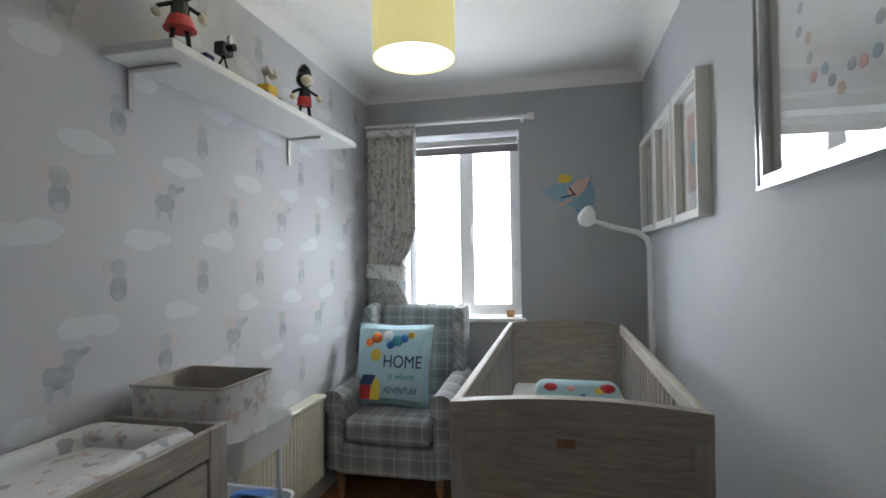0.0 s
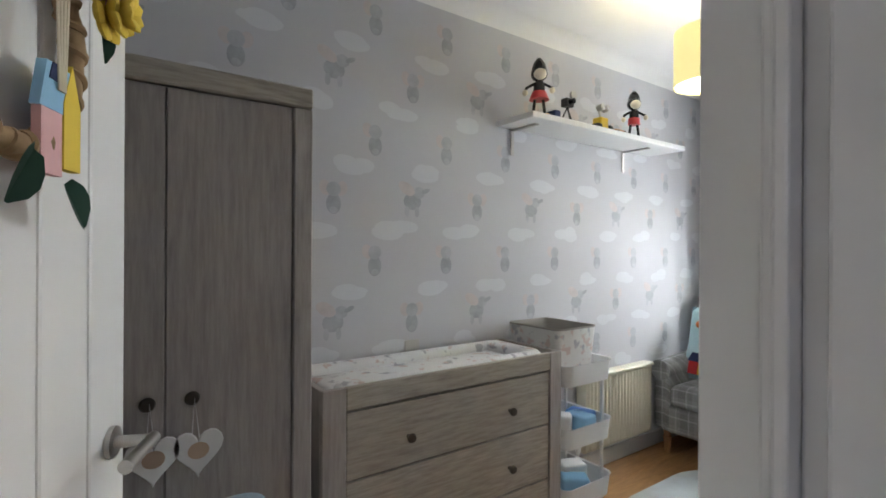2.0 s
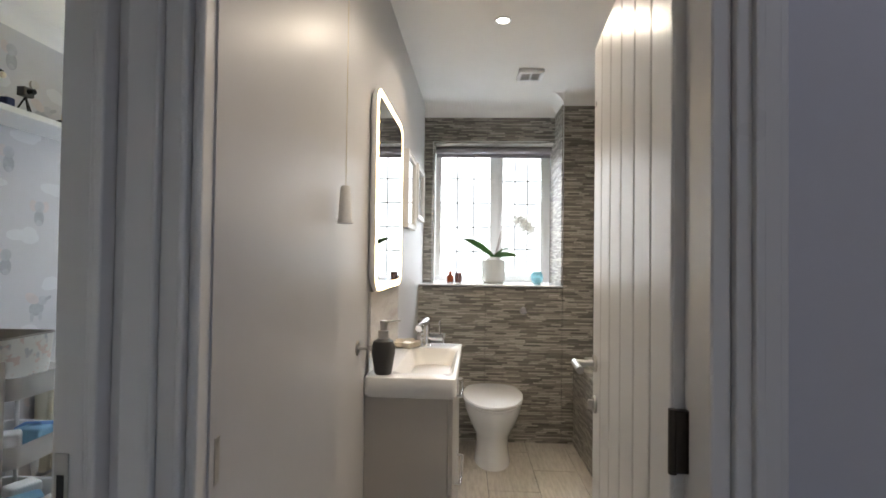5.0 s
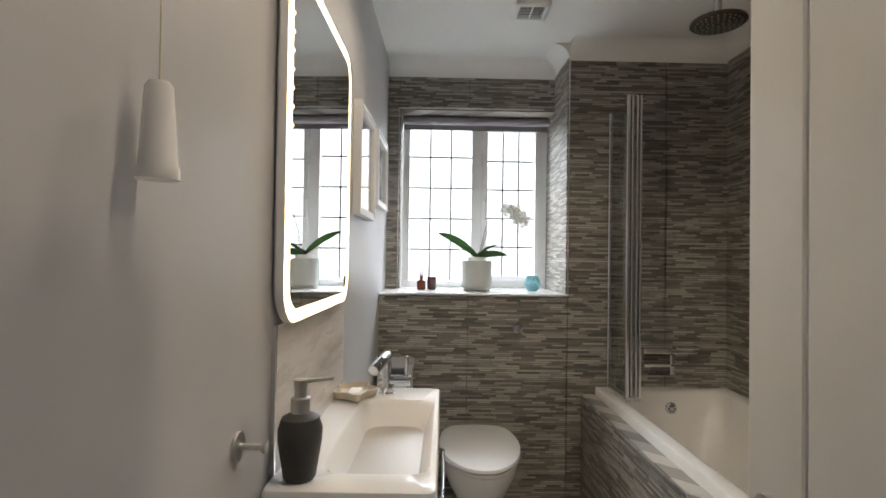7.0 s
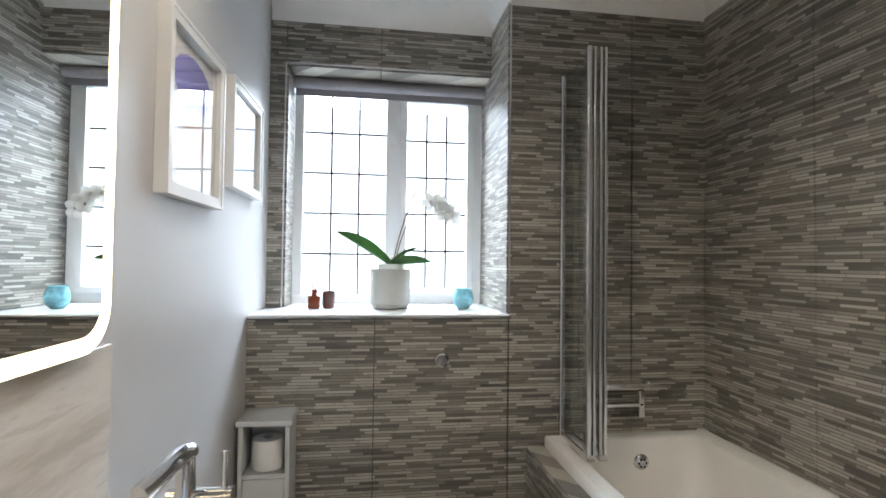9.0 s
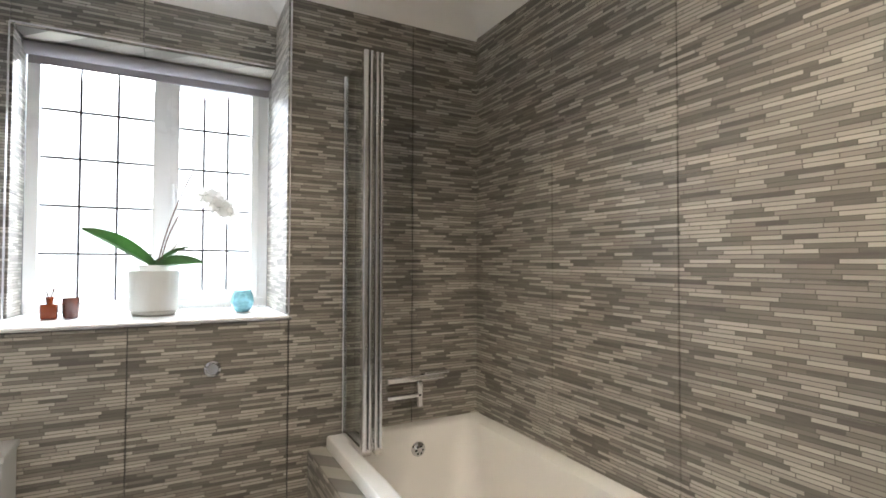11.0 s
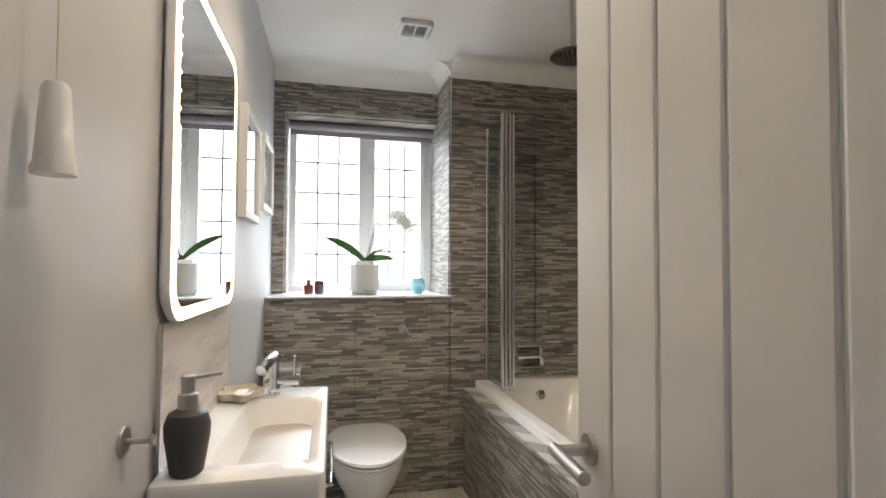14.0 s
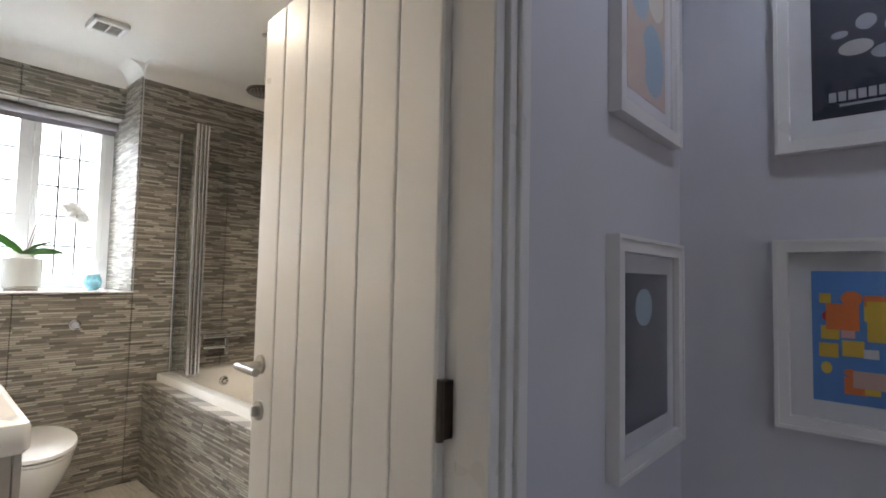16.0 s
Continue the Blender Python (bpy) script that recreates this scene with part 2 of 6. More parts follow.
M_CURTAIN = fabric_print("curtain_print", (0.74, 0.73, 0.70), (0.46, 0.42, 0.38), 16, (0.56, 0.64), (0.44, 0.44, 0.45))
M_MAT = fabric_print("changing_mat_print", (0.74, 0.74, 0.74), (0.42, 0.42, 0.45), 15, (0.60, 0.66), (0.62, 0.50, 0.47))
M_BASKET = fabric_print("basket_print", (0.72, 0.71, 0.68), (0.46, 0.46, 0.48), 14, (0.58, 0.64), (0.64, 0.52, 0.48))
M_LINING = paint("basket_lining", (0.36, 0.33, 0.30), 0.95, 0.08, 160, 0.3)
M_WHITEMET = paint("white_powder_coat", (0.76, 0.76, 0.75), 0.4, 0.02)
M_CREAM = paint("cream_enamel", (0.66, 0.62, 0.50), 0.35, 0.03)
M_RUG = paint("pale_blue_rug", (0.52, 0.57, 0.60), 1.0, 0.15, 120, 1.0)
M_BLIND = paint("grey_blind", (0.30, 0.28, 0.30), 0.9, 0.06, 200, 0.2)
M_ROPE = paint("jute_rope", (0.33, 0.22, 0.12), 0.95, 0.2, 160, 0.8)
M_TERRAC = paint("white_ceramic_ribbed", (0.42, 0.42, 0.39), 0.6, 0.05, 60, 0.2)
M_LEAF = paint("orchid_leaf", (0.07, 0.16, 0.045), 0.35, 0.25, 30, 0.1, stain=12)
M_STEM = paint("orchid_stem", (0.12, 0.07, 0.05), 0.6, 0.2)
M_PETAL = paint("white_petal", (0.82, 0.82, 0.80), 0.7, 0.05)
_p = N("white_petal_thin")
_p.b.inputs["Base Color"].default_value = (0.88, 0.88, 0.86, 1)
_p.b.inputs["Transmission Weight"].default_value = 0.45
_p.set(Roughness=0.8, IOR=1.05)
M_PETAL2 = _p.m
M_AMBER = paint("amber_glass", (0.16, 0.03, 0.008), 0.08, 0.1)
M_DARKAMB = paint("dark_candle_glass", (0.07, 0.018, 0.01), 0.12, 0.1)
M_AQUA = paint("aqua_glass", (0.22, 0.50, 0.60), 0.12, 0.3, 20, 0.1, stain=30)
M_BEIGE = paint("beige_ceramic", (0.62, 0.55, 0.43), 0.35, 0.08)
M_PAPER = paint("soft_paper", (0.78, 0.77, 0.75), 0.95, 0.03)


def col(name, c, rough=0.6):
    return paint(name, c, rough, 0.08)


C_RED = col("toy_red", (0.55, 0.03, 0.04), 0.3)
C_YEL = col("toy_yellow", (0.75, 0.50, 0.05), 0.35)
C_BLUE = col("toy_blue", (0.05, 0.20, 0.55), 0.5)
C_NAVY = col("navy", (0.02, 0.035, 0.12), 0.7)
C_SKYB = col("sky_blue_cotton", (0.46, 0.66, 0.72), 0.9)
C_TEAL = col("teal", (0.07, 0.36, 0.42), 0.8)
C_ORANGE = col("orange", (0.80, 0.22, 0.05), 0.8)
C_WHITE = col("white_wool", (0.80, 0.79, 0.76), 0.9)
C_PINK = col("pink_felt", (0.72, 0.42, 0.42), 0.9)
C_LBLUE = col("light_blue_felt", (0.28, 0.52, 0.72), 0.9)
C_YEL2 = col("yellow_felt", (0.80, 0.58, 0.08), 0.9)
C_GREEN = col("dark_green_felt", (0.02, 0.07, 0.045), 0.9)
C_CLOCKB = col("dusty_blue", (0.25, 0.40, 0.50), 0.6)
C_CLOCKP = col("peach_pink", (0.66, 0.44, 0.36), 0.6)
C_CREAM = col("toy_cream", (0.75, 0.68, 0.52), 0.4)
C_TAN = col("toy_tan", (0.50, 0.24, 0.12), 0.4)
C_ART1 = col("art_blue_grey", (0.35, 0.45, 0.52), 0.7)
C_ART2 = col("art_rose", (0.55, 0.33, 0.27), 0.7)
C_ART3 = col("art_tan", (0.58, 0.42, 0.30), 0.7)
C_ART4 = col("art_violet", (0.20, 0.17, 0.50), 0.5)
C_ART5 = col("art_dark", (0.035, 0.04, 0.055), 0.3)
C_ART6 = col("art_bright_blue", (0.10, 0.27, 0.62), 0.3)
C_MOUNT = col("white_mount", (0.76, 0.75, 0.74), 0.8)

# ---------- mesh helpers ----------


def mesh(name, bm, mat, smooth=False):
    me = bpy.data.meshes.new(name)
    bmesh.ops.recalc_face_normals(bm, faces=bm.faces)
    bm.to_mesh(me)
    bm.free()
    for mm in mat if isinstance(mat, (list, tuple)) else [mat]:
        me.materials.append(mm)
    if smooth:
        me.polygons.foreach_set("use_smooth", [True] * len(me.polygons))
        me.set_sharp_from_angle(angle=radians(40))
    return me


def part(name, bm, mat, parent=None, label="", smooth=False):
    o = new(name, mesh(name, bm, mat, smooth))
    if parent:
        o.parent = parent
    if label:
        o["label"] = label
    return o


def thing(name, label, category, group="", at=(0, 0, 0), turn=0):
    e = new(name)
    e.empty_display_size = 0.05
    e.matrix_world = pose(*at, 0, 0, turn)
    return tagged(e, label, category, group)


def struct(name, bm, mat, label="", smooth=False):
    return tagged(part(name, bm, mat, None, "", smooth), label or name.replace("_", " "), "", "", "structure")


def box(x0, x1, y0, y1, z0, z1, bevel=0.0, seg=1, bm=None):
    bm = bm or bmesh.new()
    b2 = bmesh.new() if bevel else bm
    r = bmesh.ops.create_cube(b2, size=1)
    for v in r["verts"]:
        v.co = Vector((x0 + (v.co.x + 0.5) * (x1 - x0), y0 + (v.co.y + 0.5) * (y1 - y0), z0 + (v.co.z + 0.5) * (z1 - z0)))
    if bevel:
        bmesh.ops.bevel(b2, geom=list(b2.edges), offset=bevel, segments=seg, affect="EDGES", profile=0.5, clamp_overlap=True)
        t = bpy.data.meshes.new("tmp")
        b2.to_mesh(t)
        b2.free()
        bm.from_mesh(t)
        bpy.data.meshes.remove(t)
    return bm


def join(*bms):
    out = bms[0]
    for b in bms[1:]:
        t = bpy.data.meshes.new("tmp")
        b.to_mesh(t)
        b.free()
        out.from_mesh(t)
        bpy.data.meshes.remove(t)
    return out


def moved(bm, m):
    bmesh.ops.transform(bm, matrix=m, verts=bm.verts)
    return bm


def lathe(profile, seg=32, center=(0, 0, 0)):
    """Turned about z: profile of (radius, height)."""
    bm = bmesh.new()
    rings = []
    for r, z in profile:
        if r < 1e-5:
            rings.append([bm.verts.new((0, 0, z))])
        else:
            rings.append([bm.verts.new((r * math.cos(2 * math.pi * k / seg), r * math.sin(2 * math.pi * k / seg), z)) for k in range(seg)])
    for a, b in zip(rings, rings[1:]):
        for k in range(seg):
            q = [a[k % len(a)], a[(k + 1) % len(a)], b[(k + 1) % len(b)], b[k % len(b)]]
            u = []
            for v in q:
                if v not in u:
                    u.append(v)
            if len(u) > 2:
                bm.faces.new(u)
    return moved(bm, Matrix.Translation(center))


def tube(points, r, seg=10, closed=False):
    """A round bar along points; r a number or one radius per point."""
    pts = [Vector(p) for p in points]
    n = len(pts)
    rs = [r] * n if isinstance(r, (int, float)) else r
    bm = bmesh.new()
    rings = []
    up = None
    for i, p in enumerate(pts):
        a = pts[(i - 1) % n] if closed else pts[max(i - 1, 0)]
        b = pts[(i + 1) % n] if closed else pts[min(i + 1, n - 1)]
        d = (b - a).normalized()
        if up is None:
            up = d.orthogonal().normalized()
        up = (up - d * up.dot(d)).normalized()
        w = d.cross(up)
        rings.append([bm.verts.new(p + rs[i] * (up * math.cos(2 * math.pi * k / seg) + w * math.sin(2 * math.pi * k / seg))) for k in range(seg)])
    for i in range(n if closed else n - 1):
        a, b = rings[i], rings[(i + 1) % n]
        for k in range(seg):
            bm.faces.new((a[k], a[(k + 1) % seg], b[(k + 1) % seg], b[k]))
    if not closed:
        bm.faces.new(rings[0][::-1])
        bm.faces.new(rings[-1])
    return bm


def ball(c, r, squash=(1, 1, 1), u=16, v=10):
    bm = bmesh.new()
    bmesh.ops.create_uvsphere(bm, u_segments=u, v_segments=v, radius=1)
    return moved(bm, Matrix.Translation(c) @ Matrix.Diagonal((r * squash[0], r * squash[1], r * squash[2], 1)))


def slab(outline, z0, z1, bevel=0.0, seg=2):
    """An outline in x, y drawn up from z0 to z1, top and bottom edges rounded."""
    bm = bmesh.new()
    f = bm.faces.new([bm.verts.new((x, y, z0)) for x, y in outline])
    r = bmesh.ops.extrude_face_region(bm, geom=[f])
    bmesh.ops.translate(bm, vec=(0, 0, z1 - z0), verts=[v for v in r["geom"] if isinstance(v, bmesh.types.BMVert)])
    if bevel:
        es = [e for e in bm.edges if abs(e.verts[0].co.z - e.verts[1].co.z) < 1e-6]
        bmesh.ops.bevel(bm, geom=es, offset=bevel, segments=seg, affect="EDGES", profile=0.5)
    return bm


def rounded(w, h, r, n=6):
    """Outline of a rounded rectangle about 0."""
    out = []
    for cx, cy, a0 in ((w / 2 - r, h / 2 - r, 0), (-w / 2 + r, h / 2 - r, 90), (-w / 2 + r, -h / 2 + r, 180), (w / 2 - r, -h / 2 + r, 270)):
        for k in range(n + 1):
            a = radians(a0 + 90 * k / n)
            out.append((cx + r * math.cos(a), cy + r * math.sin(a)))
    return out


def ring(outer, inner, z0, z1):
    """A flat frame between two outlines of equal count, with thickness."""
    bm = bmesh.new()
    n = len(outer)
    L = [[bm.verts.new((x, y, z)) for x, y in o] for o in (outer, inner) for z in (z0, z1)]
    o0, o1, i0, i1 = L
    for k in range(n):
        j = (k + 1) % n
        bm.faces.new((o0[k], o0[j], o1[j], o1[k]))
        bm.faces.new((i0[j], i0[k], i1[k], i1[j]))
        bm.faces.new((o1[k], o1[j], i1[j], i1[k]))
        bm.faces.new((o0[j], o0[k], i0[k], i0[j]))
    return bm


# from a drawing plane (u, v, out) onto a wall: facing +x, -x, -y, +y
FACE_PX = Matrix(((0, 0, 1, 0), (1, 0, 0, 0), (0, 1, 0, 0), (0, 0, 0, 1)))
FACE_NX = Matrix(((0, 0, -1, 0), (-1, 0, 0, 0), (0, 1, 0, 0), (0, 0, 0, 1)))
FACE_NY = Matrix(((1, 0, 0, 0), (0, 0, -1, 0), (0, 1, 0, 0), (0, 0, 0, 1)))

# ---------- structure ----------
CEIL = 2.60
WX, EX, NY = -0.59, 1.34, 4.39      # nursery: west, east, north faces
BW, BE, BF, BU = 1.43, 3.41, 3.885, 4.20   # bathroom: west, east, front plane, upper recess
HALL_N, HALL_E, HALL_S = 0.895, 3.13, -1.30
# the bathroom's west wall runs a little out of square: fittings drawn on x = BW are turned onto it
WEST = pose(1.42, 3.9, 0, 0, 0, -1.32) @ Matrix.Translation((-BW, -3.9, 0))


def on_west(o):
    o.matrix_world = WEST @ o.matrix_world
    return o


def west_x(y):
    return 1.42 - 0.02304 * (3.9 - y)



struct("wall_nursery_west", box(WX - 0.1, WX, -0.1, NY + 0.25, 0, CEIL), M_WALLPAPER, "pale grey wallpaper with soft white clouds")
bm = box(WX, -0.30, NY, NY + 0.25, 0, CEIL)
box(0.53, EX + 0.09, NY, NY + 0.25, 0, CEIL, bm=bm)
box(-0.30, 0.53, NY, NY + 0.25, 0, 0.93, bm=bm)
box(-0.30, 0.53, NY, NY + 0.25, 2.25, CEIL, bm=bm)
struct("wall_nursery_north", bm, M_GREYWALL, "mid grey painted window wall")
struct("wall_nursery_east", box(EX, EX + 0.006, 1.20, NY, 0, CEIL), M_GREYWALL, "mid grey painted wall")
struct("wall_bathroom_west", slab([(EX + 0.0065, 0.951), (west_x(0.951), 0.951), (west_x(4.5), 4.5), (EX + 0.0065, 4.5)], 0, CEIL), M_WHITEWALL, "white painted bathroom wall")
struct("wall_door_nib", box(1.07, EX + 0.006, 1.03, 1.20, 0, CEIL), M_GREYWALL, "short return of wall beside the door")
struct("wall_nursery_south", box(WX, 1.07, -0.1, 0.0, 0, CEIL), M_GREYWALL, "grey painted wall")
struct("wall_landing_west", box(1.07, 1.20, HALL_S, 0.078, 0, CEIL), M_LANDING, "pale painted landing wall")
bm = box(2.15, HALL_E + 0.1, HALL_N, 0.95, 0, CEIL)
struct("wall_landing_north", bm, M_LANDING, "pale painted landing wall")
struct("wall_bathroom_south", box(2.15, BE + 0.1, 0.952, 0.99, 0, CEIL), M_WHITEWALL, "white painted wall")
struct("wall_over_doors", join(box(1.20, 2.15, HALL_N, 0.95, 2.06, CEIL), box(1.07, 1.20, 0.078, 1.03, 2.06, CEIL)), M_LANDING, "wall above the doorways")
struct("wall_landing_east", box(HALL_E, HALL_E + 0.1, HALL_S, HALL_N, 0, CEIL), M_LANDING, "pale painted landing wall")
# the opening left here is for that assumed, unseen window
bm = box(1.07, 1.7, HALL_S - 0.1, HALL_S, 0, CEIL)
box(2.5, HALL_E + 0.1, HALL_S - 0.1, HALL_S, 0, CEIL, bm=bm)
box(1.7, 2.5, HALL_S - 0.1, HALL_S, 0, 1.0, bm=bm)
box(1.7, 2.5, HALL_S - 0.1, HALL_S, 2.1, CEIL, bm=bm)
struct("wall_landing_south", bm, M_LANDING, "pale painted landing wall")
struct("wall_bathroom_east", box(BE, BE + 0.1, 0.95, BU + 0.3, 0, CEIL), M_GROUT, "grouted backing of the tiled wall")
bm = box(BW - 0.02, 2.49, BF + 0.012, BU + 0.3, 0, 1.149)
box(2.49, BE, BF + 0.012, BU + 0.3, 0, CEIL, bm=bm)
box(BW, 1.50, BU + 0.012, BU + 0.3, 1.15, CEIL, bm=bm)
box(1.50, 2.49, BU + 0.012, BU + 0.3, 2.30, CEIL, bm=bm)
struct("wall_bathroom_north", bm, M_GROUT, "grouted backing of the tiled window wall")
struct("ceiling", box(WX - 0.1, BE + 0.1, HALL_S - 0.1, BU + 0.5, CEIL, CEIL + 0.1), M_CEIL, "white ceiling")
struct("floor_base", box(WX - 0.1, BE + 0.1, HALL_S - 0.1, BU + 0.5, -0.1, -0.012), M_GROUT, "floor slab")
struct("floor_landing", box(1.07, HALL_E, HALL_S, 0.94, -0.012, 0.0), M_LINING, "carpeted landing floor")


def coving(name, pts, inward, drop=0.085, n=6):
    """A hollow quarter-round along a wall's head; inward points into the room."""
    bm = bmesh.new()
    rows = []
    for (x, y) in pts:
        row = []
        for k in range(n + 1):
            a = math.pi / 2 * k / n
            u, w = drop * (1 - math.cos(a)), drop * (1 - math.sin(a))
            row.append(bm.verts.new((x + inward[0] * u, y + inward[1] * u, CEIL - 0.003 - w)))
        row.append(bm.verts.new((x, y, CEIL - 0.003)))
        rows.append(row)
    for a, b in zip(rows, rows[1:]):
        for k in range(len(a)):
            j = (k + 1) % len(a)
            bm.faces.new((a[k], a[j], b[j], b[k]))
    for r in (rows[0], rows[-1]):
        bm.faces.new(r)
    return struct(name, bm, M_CEIL, "white plaster coving", True)


coving("coving_1", [(WX, 0), (WX, NY)], (1, 0))
coving("coving_2", [(WX, NY), (EX, NY)], (0, -1))
coving("coving_3", [(EX, 1.2), (EX, NY)], (-1, 0))
coving("coving_4", [(BW, BU), (2.49, BU)], (0, -1), 0.10)
coving("coving_5", [(2.49, BF), (BE, BF)], (0, -1), 0.10)
coving("coving_6", [(BE, 1.0), (BE, BF)], (-1, 0), 0.10)
coving("coving_7", [(2.49, BF), (2.49, BU)], (-1, 0), 0.10)
struct("baseboard", join(box(WX, WX + 0.015, 2.2, NY, 0, 0.10, 0.004), box(WX + 0.015, EX, NY - 0.015, NY, 0, 0.10, 0.004)), M_GLOSS, "white painted skirting")

# door linings and architraves, stepped as moulded trim
dl = tagged(thing("door_lining_nursery", "white painted door lining with a stop bead", ""), kind="structure")
part("lining", box(1.085, 1.158, 0.950, 1.028, 0, 2.05, 0.003), M_GLOSS, dl)
part("lining", box(1.072, 1.20, 0.079, 0.113, 0, 2.05, 0.003), M_GLOSS, dl)
ac = tagged(thing("architrave_corner", "moulded white architraves meeting in the corner", ""), kind="structure")
for x0, x1, y0 in ((1.158, 1.171, 0.922), (1.171, 1.186, 0.914), (1.186, 1.211, 0.945), (1.211, 1.262, 0.930), (1.262, 1.270, 0.922), (1.270, 1.312, 0.934), (1.312, 1.324, 0.912), (1.324, 1.336, 0.926), (1.336, 1.348, 0.916)):
    part("moulding", box(x0, x1, y0, 1.028, 0, 2.12, 0.004, 2), M_GLOSS, ac)
bm = box(2.12, 2.149, HALL_N - 0.012, 0.956, 0, 2.05, 0.003)
box(2.128, 2.149, 0.957, 0.99, 0, 2.05, 0.002, bm=bm)
struct("door_lining_bathroom", bm, M_GLOSS, "white painted door lining")
ab = tagged(thing("architrave_bathroom", "moulded white architrave", ""), kind="structure")
for x0, x1, y0 in ((2.150, 2.172, 0.872), (2.172, 2.186, 0.862), (2.186, 2.212, 0.870), (2.212, 2.228, 0.880)):
    part("moulding", box(x0, x1, y0, HALL_N - 0.001, 0, 2.12, 0.003, 2), M_GLOSS, ab)

# ---------- doors ----------


def plank_door(name, label, width, at, turn, side):
    """A ledged cottage door: upright boards with grooves. Hinge at the empty; leaf along local +x; side: +1 or -1, the face that carries the grooves."""
    d = tagged(thing(name, label, "door", at=at, turn=turn), kind="structure")
    part("leaf_core", box(0, width, -0.016, 0.016, 0.005, 2.03), M_GLOSS, d)
    n = 6
    w = width / n
    for k in range(n):
        b = box(k * w + 0.0015, (k + 1) * w - 0.0015, -0.02, 0.02, 0.005, 2.03, 0.006, 2)
        part("board", b, M_GLOSS, d)
    for s in (1, -1):
        h = part("handle", join(lathe([(0, 0), (0.026, 0), (0.026, 0.008), (0, 0.008)], 24), tube([(0, 0, 0.006), (0, 0, 0.062)], 0.010, 12)), M_STEEL, d, "brushed steel lever handle", True)
        h.matrix_basis = pose(width - 0.06, s * 0.0205, 1.035, -90 * s)
        lv = part("lever", tube([(0.012, 0, 0), (-0.11, 0, 0)], 0.0105, 14), M_STEEL, h, "", True)
        lv.matrix_basis = pose(0, 0, 0.062)
        t = part("thumb_turn", join(lathe([(0, 0), (0.026, 0), (0.026, 0.008), (0, 0.008)], 24), box(-0.005, 0.005, -0.014, 0.014, 0.008, 0.024, 0.002)), M_STEEL, d, "steel thumb turn", True)
        t.matrix_basis = pose(width - 0.06, s * 0.0205, 0.91, -90 * s)
    return d


door_b = plank_door("door_bathroom", "white painted plank door standing open with steel lever handle", 0.772, (2.127, 0.988, 0), 85.0, 1)
for z in (1.058, 1.90, 0.25):
    part("hinge", join(box(-0.020, -0.002, -0.022, 0.020, z - 0.05, z + 0.05, 0.002), tube([(-0.014, 0.022, z - 0.052), (-0.014, 0.022, z + 0.052)], 0.007, 10)), M_BRONZE, door_b, "dark bronze butt hinge")
door_n = plank_door("door_nursery", "white painted plank door standing open into the nursery", 0.80, (1.052, 0.117, 0), 156.3, -1)
struct("strike_plate_nursery", box(1.093, 1.117, 0.9465, 0.9498, 0.915, 1.02, 0.001), M_STEEL, "steel strike plate")
# no real recess: a raised black patch paints the latch hole's shade
struct("strike_hole_shade_nursery", box(1.099, 1.111, 0.945, 0.9466, 0.945, 0.985), M_BLACK, "black patch for the shade in the latch hole")
struct("strike_plate_bathroom", box(1.3505, 1.3535, 0.965, 0.983, 0.965, 1.045, 0.001), M_STEEL, "steel strike plate")

# ---------- windows ----------


def window(name, label, x0, x1, z0, z1, y, mull, right_open=True, lead_cols=3, lead_rows=5):
    w = tagged(thing(name, label, "window"), kind="structure")
    f = 0.045
    d = 0.06
    part("window_frame", join(box(x0, x1, y, y + d, z0, z0 + f, 0.004), box(x0, x1, y, y + d, z1 - f, z1, 0.004), box(x0, x0 + f, y, y + d, z0 + f, z1 - f, 0.001), box(x1 - f, x1, y, y + d, z0 + f, z1 - f, 0.001), box(mull - 0.035, mull + 0.035, y, y + d, z0 + f, z1 - f, 0.001)), M_UPVC, w)
    for s, (a, b) in enumerate(((x0 + f, mull - 0.035), (mull + 0.035, x1 - f))):
        g = 0.0
        za, zb = z0 + f, z1 - f
        if s == 1:
            g = 0.035
            part("sash", join(box(a, b, y - 0.015, y + 0.03, za, za + g, 0.004), box(a, b, y - 0.015, y + 0.03, zb - g, zb, 0.004), box(a, a + g, y - 0.015, y + 0.03, za + g, zb - g, 0.001), box(b - g, b, y - 0.015, y + 0.03, za + g, zb - g, 0.001)), M_UPVC, w)
            part("window_handle", join(box(a + 0.008, a + 0.024, y - 0.026, y - 0.015, 0.5 * (za + zb) - 0.05, 0.5 * (za + zb) + 0.02, 0.003), box(a + 0.010, a + 0.022, y - 0.045, y - 0.028, 0.5 * (za + zb) - 0.11, 0.5 * (za + zb) + 0.01, 0.005)), M_UPVC, w)
        ga, gb, gc, gd = a + g, b - g, za + g, zb - g
        p = part("pane", box(ga, gb, y + 0.022, y + 0.026, gc, gd), M_PANE, w)
        p.visible_shadow = False
        for k in range(1, lead_cols):
            xx = ga + (gb - ga) * k / lead_cols
            part("lead_bar", box(xx - 0.005, xx + 0.005, y + 0.019, y + 0.0215, gc, gd), M_LEAD, w)
        for k in range(1, lead_rows):
            zz = gc + (gd - gc) * k / lead_rows
            part("lead_bar", box(ga, gb, y + 0.019, y + 0.0215, zz - 0.005, zz + 0.005), M_LEAD, w)
    return w


window("window_nursery", "white casement window with leaded panes, bright daylight outside", -0.30, 0.53, 0.95, 2.22, 4.53, 0.115, lead_cols=1, lead_rows=6)
window("window_bathroom", "white casement window with square leaded panes", 1.513, 2.478, 1.161, 2.285, 4.40, 2.010)
struct("window_sill_nursery", box(-0.33, 0.56, NY - 0.04, 4.529, 0.915, 0.945, 0.006, 2), M_GLOSS, "white painted window sill")
